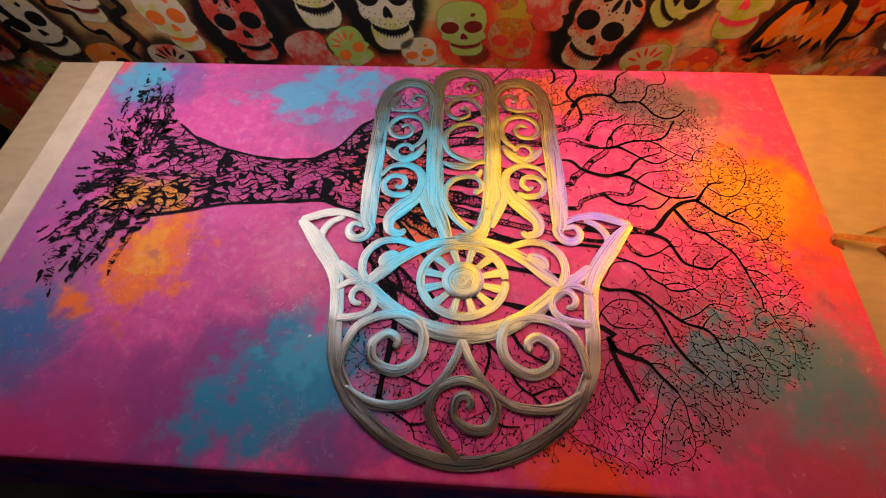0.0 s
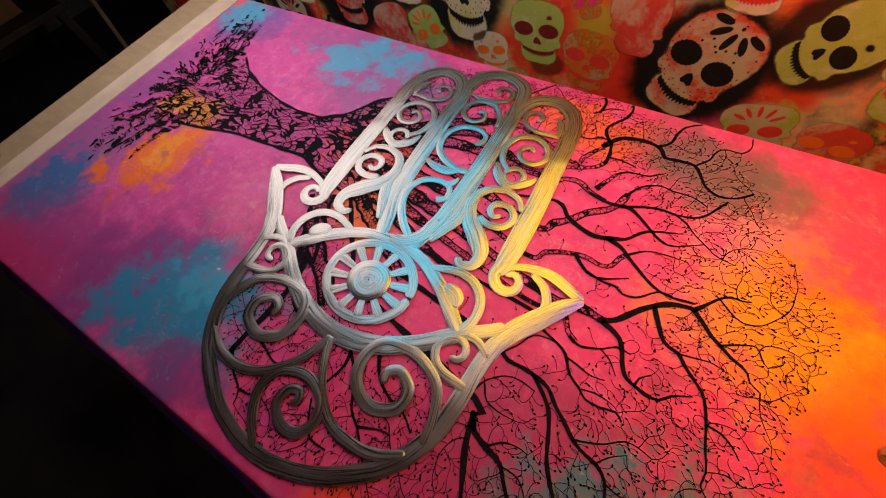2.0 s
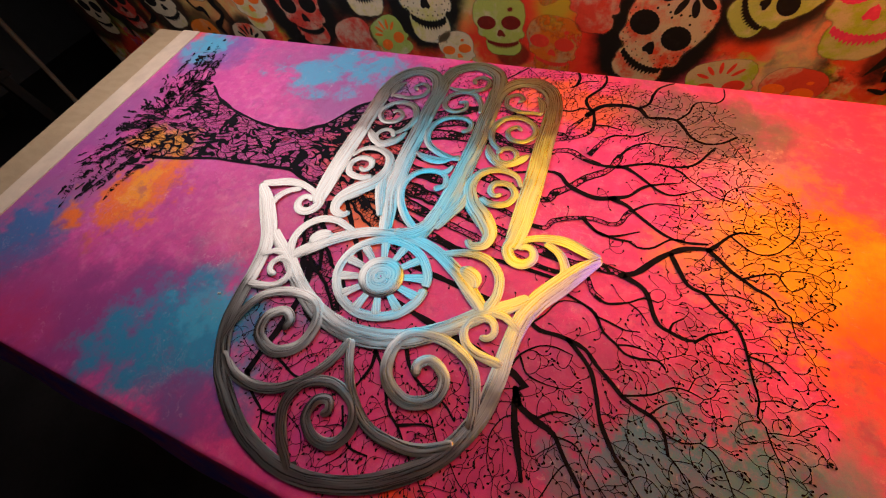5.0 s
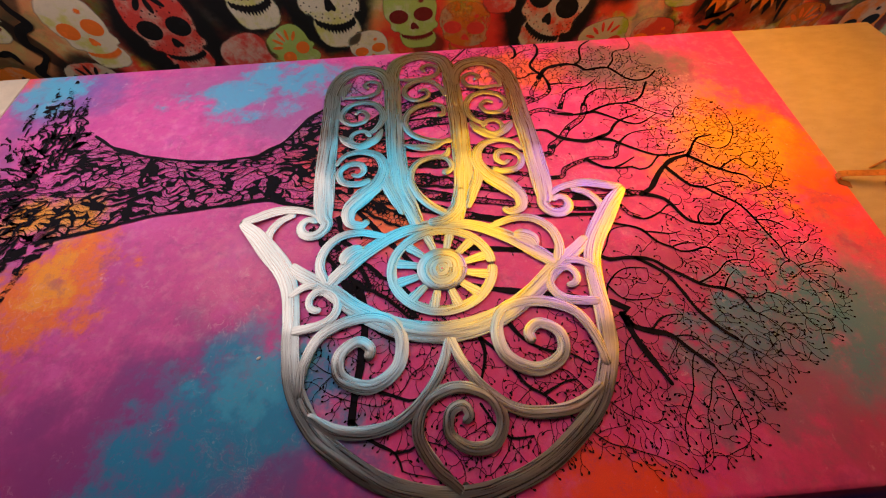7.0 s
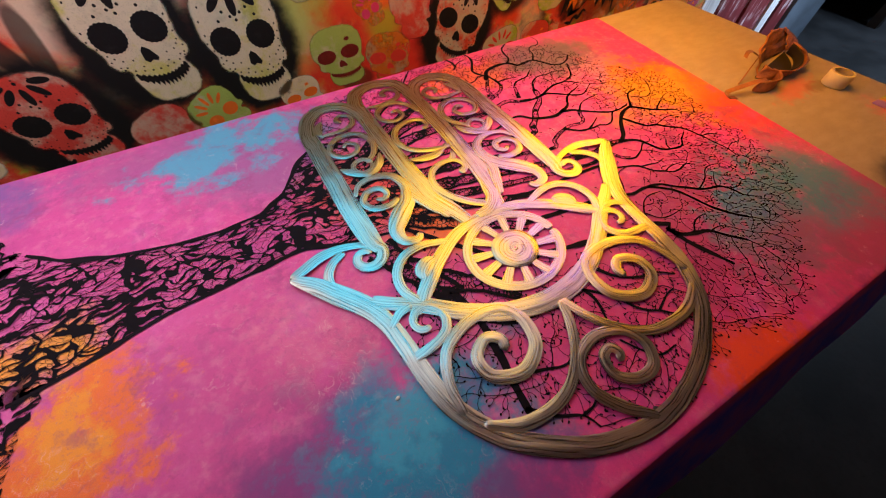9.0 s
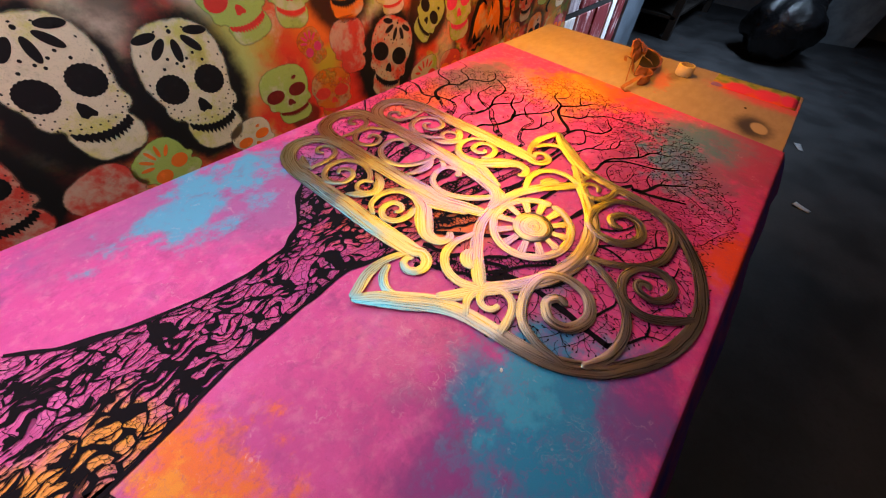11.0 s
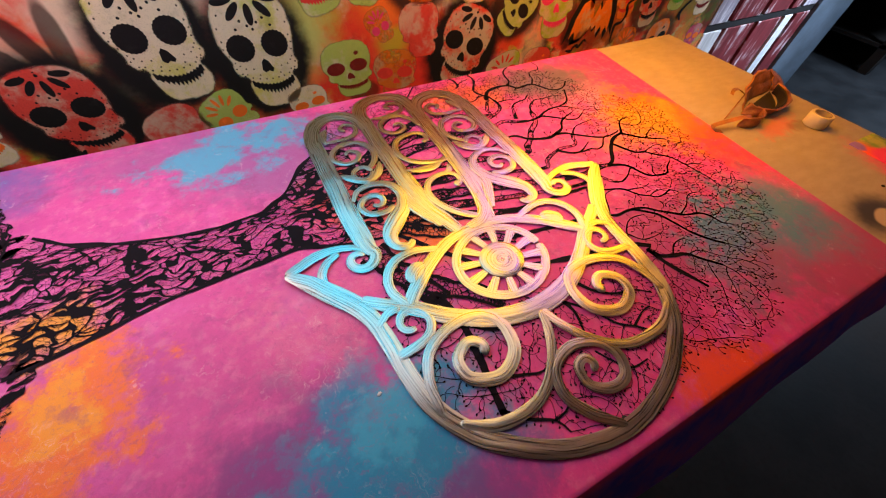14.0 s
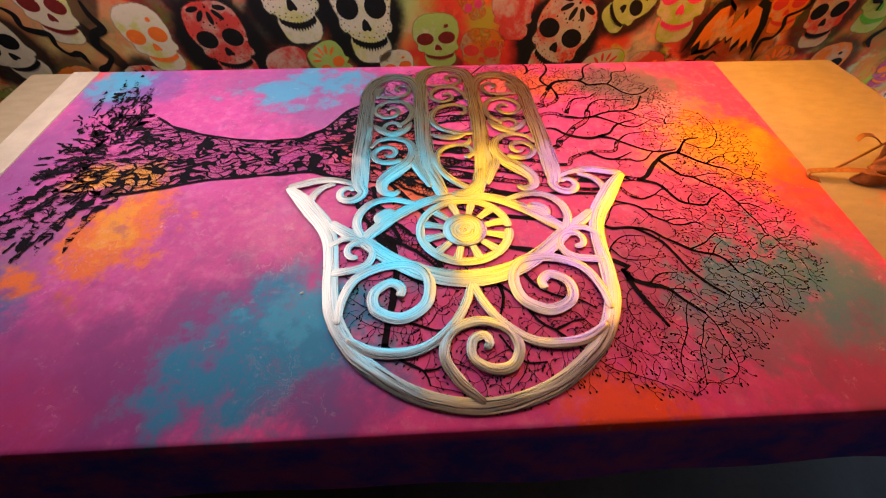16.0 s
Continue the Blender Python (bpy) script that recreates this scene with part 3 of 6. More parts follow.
halo(-0.555, 1.045, 0.128, 0.190, 3, 1.0)
halo(-0.308, 0.980, 0.128, 0.195, -1, 1.0)
halo(-0.830, 0.890, 0.145, 0.165, 3, 1.0)
halo(0.408, 0.890, 0.148, 0.170, -24, 1.0)
halo(0.632, 1.010, 0.108, 0.118, -47, 0.95)
halo(0.215, 1.180, 0.115, 0.150, 4, 0.95)
halo(1.055, 1.130, 0.110, 0.125, 0, 0.9)
halo(1.400, 0.960, 0.10, 0.14, 4, 0.85)
halo(1.060, 0.91, 0.15, 0.12, 0, 0.55)
halo(-0.365, 1.36, 0.125, 0.18, 3, 0.75)
halo(-1.610, 0.880, 0.13, 0.145, 14, 0.95)
halo(-1.90, 0.86, 0.13, 0.15, 10, 0.95)
halo(-2.20, 0.82, 0.15, 0.17, 0, 0.9)
halo(-1.17, 0.73, 0.12, 0.11, 0, 0.95)
halo(-0.81, 1.07, 0.022, 0.07, 15, 0.85)
halo(-0.75, 1.07, 0.02, 0.09, -8, 0.8)
halo(-0.87, 1.05, 0.02, 0.07, 35, 0.8)
halo(-0.92, 1.02, 0.03, 0.05, 55, 0.8)
halo(-1.42, 0.72, 0.12, 0.13, 0, 0.8)
halo(1.99, 0.90, 0.12, 0.14, 0, 0.8)
halo(0.0, 0.80, 0.05, 0.04, 0, 0.7)
halo(1.56, 0.76, 0.10, 0.12, 0, 0.8)
halo(-1.27, 0.90, 0.025, 0.12, 25, 0.9)
halo(-2.6, 0.9, 0.3, 0.6, 0, 0.9)
halo(-0.98, 0.98, 0.07, 0.16, 20, 0.7)
halo(-1.22, 1.06, 0.05, 0.16, -30, 0.8)
halo(-0.68, 0.93, 0.06, 0.14, -35, 0.9)
halo(0.92, 0.93, 0.03, 0.12, 10, 0.6)

CLOTH = cloth_material()
WALLPAINT = wall_material()
STEEL = brushed_metal()
BOARD = board_material()
INK = ink_material()
PRINT = plain("printed_ink", (0.010, 0.007, 0.012), 0.85, vary=0.4, bump=0.05, spec=0.08)
BARK = trunk_material()
CONCRETE = plain("dusty_concrete", (0.040, 0.039, 0.042), 0.55, vary=0.35, scale=14, bump=0.3)
DARKWALL = plain("unlit_plaster", (0.16, 0.16, 0.17), 0.8, vary=0.2, scale=10)
CEILING = plain("grey_ceiling", (0.40, 0.39, 0.38), 0.9, vary=0.2, scale=10)
HEM = plain("unprinted_cotton", (0.60, 0.50, 0.40), 0.8, vary=0.12, scale=40)
STEELLEG = plain("painted_steel_leg", (0.05, 0.05, 0.055), 0.45, 0.6)
PAINTS = {
    "bone": stencil_material("bone_spray", (0.74, 0.62, 0.46), (0.62, 0.56, 0.16), 0.5),
    "bone_red": stencil_material("bone_red_spray", (0.56, 0.46, 0.33), (0.70, 0.06, 0.03), 0.75),
    "bone_lime": stencil_material("bone_lime_spray", (0.54, 0.46, 0.31), (0.36, 0.48, 0.05), 0.7),
    "lime": stencil_material("lime_spray", (0.40, 0.50, 0.12), (0.60, 0.55, 0.38), 0.5),
    "red": stencil_material("red_spray", (0.66, 0.06, 0.045), (0.60, 0.36, 0.28), 0.75),
    "orange": stencil_material("orange_spray", (0.80, 0.20, 0.02), (0.62, 0.40, 0.25), 0.5),
}
FADED = [stencil_material("faded_" + n, a, b, 0.6, 0.4, 0.42) for n, a, b in (("bone", (0.52, 0.40, 0.27), (0.66, 0.08, 0.04)), ("red", (0.62, 0.06, 0.04), (0.55, 0.30, 0.20)), ("orange", (0.70, 0.18, 0.02), (0.50, 0.35, 0.20)),
                                                                                    ("lime", (0.34, 0.40, 0.06), (0.50, 0.42, 0.25)), ("pink", (0.60, 0.07, 0.18), (0.55, 0.35, 0.28)))]
EYES = {
    "black": INK, "maroon": ink_material("maroon_spray", (0.16, 0.012, 0.010)), "bone": PAINTS["bone"], "red": ink_material("red_eye_spray", (0.62, 0.04, 0.03)),
    "pink": ink_material("pink_spray", (0.62, 0.04, 0.16)), "orange": ink_material("orange_eye_spray", (0.80, 0.16, 0.02)), "green": ink_material("green_spray", (0.10, 0.40, 0.03)),
}

# ---------------------------------------------------------------- the room
floor = tagged(part("floor", box(-4.5, 7.5, -4.0, 4.0, -0.1, 0.0), CONCRETE), "dark dusty concrete workshop floor", "floor", kind="structure")
ceiling = tagged(part("ceiling", box(-4.5, 7.5, -4.0, 4.0, 2.7, 2.8), CEILING), "plain dark ceiling", "ceiling", kind="structure")
wall_north = tagged(part("wall_north", box(-2.32, 1.96, WALL, WALL + 0.12, 0.0, 2.7), WALLPAINT), "wall spray-painted with rows of stencilled sugar skulls", "wall", kind="structure")
for n, b in (("wall_south", (-4.6, 7.6, -4.1, -4.0)), ("wall_east", (7.5, 7.6, -4.0, 4.0)), ("wall_west", (-4.6, -4.5, -4.0, 4.0)), ("wall_back", (-4.5, 7.5, 4.0, 4.1))):
    tagged(part(n, box(*b, 0.0, 2.7), DARKWALL), "plain wall in deep shade", "wall", kind="structure")


def skull_outline(h, w):
    """Half profile of a stencil skull, from the crown to the chin."""
    return ((0.0, 0.50), (0.20, 0.488), (0.36, 0.435), (0.465, 0.33), (0.50, 0.19), (0.485, 0.07), (0.44, -0.02), (0.435, -0.07), (0.455, -0.12),
            (0.415, -0.175), (0.335, -0.195), (0.315, -0.235), (0.345, -0.265), (0.345, -0.36), (0.30, -0.44), (0.19, -0.49), (0.0, -0.50))


def leaned(w, h, a, b):
    """The jaw of a stencil skull stands a little to one side of its crown."""
    return a * w + 0.10 * w * min(1.0, max(0.0, (0.05 - b) / 0.40)), b * h


def painted_skull(x, z, h, w, turn, fill, eyes, style):
    half = smooth_line([(a, b) for a, b in skull_outline(h, w)], 0.06)
    pts = [leaned(w, h, a, b) for a, b in half] + [leaned(w, h, -a, b) for a, b in half[-2:0:-1]]
    bm = bmesh.new()
    rim = bm.loops.layers.uv.new("UVMap")
    outer, inner = [], []
    for i, (a, b) in enumerate(pts):
        (ax, ay), (bx, by) = pts[i - 1], pts[(i + 1) % len(pts)]
        n = Vector((by - ay, ax - bx)).normalized() * min(0.008, 0.035 * h)
        outer.append(bm.verts.new((a - n.x, b - n.y, 0)))
        inner.append(bm.verts.new((a + n.x, b + n.y, 0)))
    faces = [bm.faces.new(inner)]
    for i in range(len(pts)):
        j = (i + 1) % len(pts)
        faces.append(bm.faces.new((outer[i], outer[j], inner[j], inner[i])))
    edge = set(outer)
    for f in faces:
        for loop in f.loops:
            loop[rim].uv = (0.0 if loop.vert in edge else 1.0, 0.5)
    bmesh.ops.triangulate(bm, faces=[faces[0]])
    place = Matrix.Translation((x, WALL - 0.001, z)) @ pose(0, 0, 0, 90, 0, 0) @ pose(0, 0, 0, 0, 0, turn)
    base = part("painted_skull", bm, PAINTS[fill] if isinstance(fill, str) else FADED[fill], wall_north, at=place)
    ink = bmesh.new()
    lift = 0.0006
    if style == 3:
        disc(ink, -0.2 * w, -0.08 * h, lift, 0.16 * w, 0.13 * h, 20)
        disc(ink, 0.22 * w, -0.08 * h, lift, 0.16 * w, 0.13 * h, 20)
        for i in range(5):
            a = radians(30 + 30 * i)
            disc(ink, 0.28 * w * math.cos(a), 0.08 * h + 0.26 * h * math.sin(a), lift, 0.12 * h, 0.035 * h, 12, a)
    else:
        disc(ink, -0.235 * w, 0.05 * h, lift, 0.19 * w, 0.115 * h, 44, 0, -0.06)
        disc(ink, 0.235 * w, 0.06 * h, lift, 0.19 * w, 0.115 * h, 44, 0, -0.06)
        nose = [ink.verts.new((*leaned(w, h, a, b), lift)) for a, b in ((0.0, -0.05), (0.05, -0.08), (0.085, -0.15), (0.05, -0.175), (0.0, -0.16), (-0.05, -0.175), (-0.085, -0.15), (-0.05, -0.08))]
        ink.faces.new(nose)
        # open grin with ragged teeth
        top, low = [], []
        for i in range(25):
            u = -0.31 + 0.62 * i / 24
            sag = 0.62 * u * u
            top.append(ink.verts.new((*leaned(w, h, u, -0.285 + sag + (0.008 if i % 2 else -0.008)), lift)))
            low.append(ink.verts.new((*leaned(w, h, u, -0.362 + 1.30 * sag + (0.024 if i % 2 else -0.020) * (1 - 8 * u * u)), lift)))
        for i in range(24):
            ink.faces.new((low[i], low[i + 1], top[i + 1], top[i]))
    if style == 2:
        for i, a in enumerate((8, 48, 90, 132, 172)):
            t = radians(a - 180)
            r = 0.17 * h
            disc(ink, 0.68 * r * math.cos(t) * 1.5, 0.43 * h + 0.70 * r * math.sin(t) * 1.1, lift, 0.082 * h, 0.032 * h, 16, t)
        disc(ink, 0, 0.43 * h, lift, 0.016 * h, 0.016 * h, 8)
        for i in range(11):
            a = radians(-10 + 20 * i)
            disc(ink, 0.455 * w * math.cos(a), 0.17 * h + 0.29 * h * math.sin(a), lift, 0.010 * h, 0.007 * h, 6, a + 1.57)
        for i in range(9):
            u = -0.36 + 0.09 * i
            disc(ink, *leaned(w, h, u, -0.235 + 0.4 * u * u), lift, 0.008 * h, 0.008 * h, 6)
        for side in (-1, 1):
            for u, v in ((0.46, 0.06), (0.43, 0.0), (0.40, -0.06), (0.42, -0.11), (0.38, -0.16), (0.32, -0.17), (0.30, -0.12), (0.36, -0.09), (0.15, -0.19), (0.20, -0.13)):
                disc(ink, *leaned(w, h, side * u, v), lift, 0.0075 * h, 0.0075 * h, 6)
        for u, v in ((-0.06, 0.22), (0.07, 0.24), (-0.14, 0.26), (0.16, 0.27), (0.0, 0.19), (-0.22, 0.20), (0.24, 0.21)):
            disc(ink, u * w, v * h, lift, 0.012 * h, 0.012 * h, 7)
    elif style == 1:
        # a small star on the brow
        disc(ink, 0.22 * w, 0.27 * h, lift, 0.07 * w, 0.045 * h, 20, 0.2, -0.45)
    mark = part("stencil_mark", ink, EYES[eyes], base)
    return base


for s in SKULLS:
    painted_skull(*s)

# faint smaller stencils fill the gaps
gaps = random.Random(21)
taken = [(s[0], s[1], s[2]) for s in SKULLS] + [(1.06, 0.9, 0.28)]
for _ in range(2600):
    x, z, h = gaps.uniform(-2.2, 1.9), gaps.uniform(0.60, 1.42), gaps.uniform(0.09, 0.19)
    if all(math.hypot(x - a, z - b) > 0.47 * (h + c) for a, b, c in taken) and all(math.hypot((x - a) / (c + 0.34 * h), (z - b) / (d + 0.4 * h)) > 1 for a, b, c, d, _, _ in HALOS):
        taken.append((x, z, h))
        painted_skull(x, z, h, h * gaps.uniform(0.75, 0.95), gaps.uniform(-30, 30), gaps.randrange(5), gaps.choice(("red", "orange", "maroon", "red", "pink")), gaps.choice((1, 1, 3)))


def spray_stroke(x, z, heading, length, width, seed):
    """A loose wavy stroke of black spray."""
    rng = random.Random(seed)
    bm = bmesh.new()
    pts, a = [], heading
    for i in range(9):
        pts.append((x, z, width * rng.uniform(0.6, 1.2) * (0.4 if i in (0, 8) else 1)))
        a = heading + 0.9 * math.sin(1.9 * i + seed)
        x, z = x + length / 8 * math.cos(a), z + length / 8 * math.sin(a)
    flat_ribbon(bm, smooth_line(pts, 0.008), 0.0)
    part("spray_stroke", bm, INK, wall_north, at=Matrix.Translation((0, WALL - 0.0032, 0)) @ pose(0, 0, 0, 90, 0, 0))


for i, q in enumerate(((-1.30, 0.76, 70, 0.35, 0.026), (-1.50, 1.02, -50, 0.30, 0.022), (-1.78, 0.78, 60, 0.34, 0.030), (-2.05, 0.98, -70, 0.36, 0.030), (-0.98, 0.74, 25, 0.16, 0.016),
                       (1.22, 0.80, 65, 0.30, 0.016), (1.68, 0.84, 80, 0.34, 0.018), (1.48, 1.14, -60, 0.24, 0.014), (0.95, 0.80, 20, 0.14, 0.014))):
    spray_stroke(q[0], q[1], radians(q[2]), q[3], q[4], i + 2)


def painted_bat():
    """A bat stencil: black rim, orange wings and cream patches."""
    for name, paint, size, out in (("painted_bat", INK, 0.76, 0.0022), ("bat_wings", PAINTS["orange"], 0.60, 0.0028)):
        bm = bmesh.new()
        for side in (-1, 1):
            pts = ((0.0, 0.02), (0.03, 0.10), (0.05, 0.06), (0.08, 0.135), (0.13, 0.115), (0.17, 0.03), (0.19, -0.10), (0.155, -0.05), (0.13, -0.11), (0.10, -0.04), (0.07, -0.10), (0.045, -0.03), (0.02, -0.06), (0.0, -0.03))
            f = bm.faces.new([bm.verts.new((side * a, b, 0)) for a, b in pts])
            bmesh.ops.triangulate(bm, faces=[f])
        rim = bm.loops.layers.uv.new("UVMap")
        for f in bm.faces:
            for loop in f.loops:
                loop[rim].uv = (1.0, 0.5)
        part(name, bm, paint, wall_north, at=Matrix.Translation((1.06, WALL - out, 0.91)) @ pose(0, 0, 0, 90, 0, 0) @ Matrix.Diagonal((size, size * 1.05, 1, 1)))
    bm = bmesh.new()
    for x, z, r in ((-0.055, 0.035, 0.026), (0.06, 0.03, 0.030), (0.0, -0.005, 0.016), (0.085, -0.01, 0.014)):
        disc(bm, x, z, 0.0, r, r * 1.3, 16, 0.3)
    part("painted_patch", bm, EYES["bone"], wall_north, at=Matrix.Translation((1.06, WALL - 0.0034, 0.905)) @ pose(0, 0, 0, 90, 0, 0))


painted_bat()

# ---------------------------------------------------------------- the table and its cloth
FRONT, BACK = -0.124, 0.984


def slanted(x_front, x_back, y):
    return x_front + (x_back - x_front) * (y - FRONT) / (BACK - FRONT)


def slab(x0, x1, z0, z1, bevel):
    """A board between two slanted ends, each given at the front and at the back."""
    bm = box(0, 1, FRONT, BACK, z0, z1)
    for v in bm.verts:
        v.co.x = slanted(*(x0 if v.co.x < 0.5 else x1), v.co.y)
    bmesh.ops.bevel(bm, geom=bm.edges[:], offset=bevel, segments=2, affect="EDGES", profile=0.5)
    return bm


table = tagged(empty("work_table", pose(0, 0, 0)), "long workshop table with a pale board top", "table")
part("tabletop", slab((-1.312, -1.372), (1.348, 1.318), TOP - 0.032, TOP - 0.002, 0.003), BOARD, table, "pale board with overspray at one corner")
for x in (-1.26, 0.0, 1.24):
    for y in (-0.04, 0.90):
        part("leg", box(x - 0.03, x + 0.03, y - 0.03, y + 0.03, 0.0, TOP - 0.10), STEELLEG, table)
part("apron", box(-1.30, 1.29, -0.05, -0.03, TOP - 0.10, TOP - 0.032), STEELLEG, table)
part("apron", box(-1.30, 1.29, 0.90, 0.92, TOP - 0.10, TOP - 0.032), STEELLEG, table)
CLOTH_LEFT, CLOTH_RIGHT = (-1.122, -1.153), (0.820, 0.897)


def cloth_mesh(drop):
    """A sheet lying on the table, rolled over the front edge and hanging down."""
    bm = bmesh.new()
    us = np.linspace(0, 1, 104)
    path = [(BACK + 0.001 - 0.03 * i, TOP) for i in range(37)] + [(FRONT + 0.003, TOP)]
    path += [(FRONT - 0.001 - 0.006 * math.sin(a), TOP - 0.006 * (1 - math.cos(a))) for a in (0.5, 1.0, 1.57)]
    path += [(FRONT - 0.007 - 0.055 * (i / 8) ** 0.8, TOP - 0.006 - drop * i / 8) for i in range(1, 9)]
    rows = []
    for y, z in path:
        low = max(0, (TOP - 0.02 - z) / drop)
        x0, x1 = slanted(*CLOTH_LEFT, y), slanted(*CLOTH_RIGHT, y)
        row = []
        for x in (x0 + (x1 - x0) * u for u in us):
            sway = (0.004 * math.sin(17 * x) + 0.006 * math.sin(7 * x + 1)) * max(0, (TOP - z) / 0.2)
            row.append(bm.verts.new((x, y - sway, z - 0.022 * low * noise.noise((x * 6, 2, 5)) + (0.0006 * noise.noise((x * 9, y * 9, 0)) if z == TOP else 0))))
        rows.append(row)
    for a, b in zip(rows, rows[1:]):
        for i in range(len(us) - 1):
            bm.faces.new((a[i], b[i], b[i + 1], a[i + 1])).smooth = True
    return bm


tapestry = tagged(empty("tapestry", pose(0, 0, 0)), "tie-dyed pink and blue cotton tapestry printed with a black tree", "tapestry")
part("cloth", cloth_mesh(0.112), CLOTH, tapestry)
part("hem", slab((CLOTH_LEFT[0] - 0.068, CLOTH_LEFT[1] - 0.082), CLOTH_LEFT, TOP - 0.0019, TOP + 0.0030, 0.001), HEM, tapestry, "unprinted cream edge strip")


# ---------------------------------------------------------------- the printed tree
def trunk_edge(x):
    """Lower and upper edge of the printed trunk at x, foot to crotch."""
    lo = np.interp(x, (-0.98, -0.85, -0.775, -0.64, -0.49, -0.39, -0.30, -0.20), (0.405, 0.402, 0.415, 0.449, 0.462, 0.471, 0.440, 0.420))
    hi = np.interp(x, (-0.98, -0.88, -0.79, -0.70, -0.60, -0.525, -0.43, -0.375, -0.325, -0.27, -0.20), (0.700, 0.735, 0.665, 0.630, 0.606, 0.597, 0.606, 0.648, 0.724, 0.775, 0.745))
    return float(lo), float(hi)


def print_strip(bm, uv, rows):
    """Joins rows of (place, uv) pairs into one printed patch."""
    made = [[(bm.verts.new((*p, TOP + 0.0012)), t) for p, t in row] for row in rows]
    for a, b in zip(made, made[1:]):
        for i in range(len(a) - 1):
            quad = (a[i], b[i], b[i + 1], a[i + 1])
            f = bm.faces.new([v[0] for v in quad])
            for loop, v in zip(f.loops, quad):
                loop[uv].uv = v[1]


def printed_trunk():
    bm = bmesh.new()
    uv = bm.loops.layers.uv.new("UVMap")
    rows = []
    for x in np.linspace(-0.98, -0.20, 90):
        lo, hi = trunk_edge(x)
        lo, hi = lo + 0.007 * noise.noise((x * 45, 0, 1)), hi + 0.007 * noise.noise((x * 45, 4, 1))
        rows.append([((x, lo + (hi - lo) * u), (x, lo + (hi - lo) * u)) for u in np.linspace(0, 1, 9)])
    print_strip(bm, uv, rows)
    return bm


def root_tongue(w0, *pts):
    """One ragged tongue of root print, from the foot to its tip."""
    bm = bmesh.new()
    uv = bm.loops.layers.uv.new("UVMap")
    line = smooth_line([(*p, 0.0) for p in pts], 0.007)
    rows = []
    for i, q in enumerate(line):
        a, b = line[max(0, i - 1)], line[min(len(line) - 1, i + 1)]
        d = Vector((b[0] - a[0], b[1] - a[1])).normalized()
        t = i / (len(line) - 1)
        w = w0 * (1 - t) ** 0.7 + 0.003
        bite = [w * (0.5 + 0.45 * noise.noise((q[0] * 60, q[1] * 60, 3 + k))) for k in (0, 1)]
        drift = 0.008 * noise.noise((q[0] * 30, q[1] * 30, 9)) * t
        ring = []
        for u in (-1, -0.4, 0.4, 1):
            o = u * (bite[0] if u < 0 else bite[1]) + drift
            p = (q[0] - d.y * o, min(0.978, q[1] + d.x * o))
            ring.append((p, p))
        rows.append(ring)
    print_strip(bm, uv, rows)
    part("root_tongue", bm, BARK, tapestry)


part("printed_trunk", printed_trunk(), BARK, tapestry, "black knotwork trunk print")
root_tongue(0.050, (-0.88, 0.69), (-0.925, 0.78), (-0.945, 0.90))
root_tongue(0.060, (-0.92, 0.68), (-0.975, 0.80), (-1.010, 0.96))
root_tongue(0.060, (-0.95, 0.66), (-1.010, 0.78), (-1.045, 0.935))
root_tongue(0.060, (-0.98, 0.64), (-1.045, 0.75), (-1.078, 0.87))
root_tongue(0.060, (-0.95, 0.60), (-1.035, 0.67), (-1.090, 0.72))
root_tongue(0.055, (-0.96, 0.57), (-1.030, 0.57), (-1.075, 0.545))
root_tongue(0.060, (-0.95, 0.53), (-1.020, 0.50), (-1.055, 0.44), (-1.040, 0.35))
root_tongue(0.060, (-0.93, 0.50), (-0.995, 0.42), (-1.030, 0.32), (-1.015, 0.215))
root_tongue(0.055, (-0.92, 0.46), (-0.975, 0.36), (-1.000, 0.26), (-0.968, 0.182))
root_tongue(0.050, (-0.89, 0.44), (-0.940, 0.35), (-0.950, 0.27), (-0.930, 0.215))
root_tongue(0.045, (-0.86, 0.43), (-0.900, 0.35), (-0.912, 0.29), (-0.905, 0.235))
root_tongue(0.035, (-0.83, 0.42), (-0.850, 0.35), (-0.856, 0.30), (-0.853, 0.240))


def printed_roots():
    rng = random.Random(5)
    bm = bmesh.new()
    # outlines of the trunk
    for side in (0, 1):
        line = [(x, trunk_edge(x)[side], 0.006 + 0.016 * abs(noise.noise((x * 38, side * 5, 2)))) for x in np.linspace(-0.86, -0.21, 70)]
        flat_ribbon(bm, smooth_line(line[::3], 0.008), TOP + 0.0016)
    # torn slivers fan out from the foot, thinning towards the tips
    for i in range(420):
        a = radians(rng.uniform(100, 262))
        reach = 0.25 if 150 < math.degrees(a) < 205 else 0.37
        reach *= 0.86 + 0.22 * noise.noise((a * 9, 3, 0))
        r = 0.08 + (reach - 0.08) * rng.random() ** 1.1
        x, y = -0.87 + r * math.cos(a) * 0.9, 0.55 + r * math.sin(a) * 1.05
        if noise.noise((a * 16, r * 7, 1)) < 0.34 * r - 0.03 or not (-1.10 < x and 0.18 < y < 0.965):
            continue
        t = (a if a > 2.6 else 1.65 + 0.45 * (a - 1.8)) + rng.uniform(-0.22, 0.22) + 0.6 * noise.noise((x * 12, y * 12, 5))
        n, w = rng.uniform(0.020, 0.055), rng.uniform(0.003, 0.009)
        pts = [(x + n * (u - 0.5) * math.cos(t) + 0.004 * rng.uniform(-1, 1), y + n * (u - 0.5) * math.sin(t) + 0.004 * rng.uniform(-1, 1), w * v) for u, v in ((0, 0.25), (0.3, 1.0), (0.55, 0.6), (0.8, 0.9), (1.0, 0.15))]
        flat_ribbon(bm, pts, TOP + 0.0016 + 0.00002 * (i % 9))
    return bm


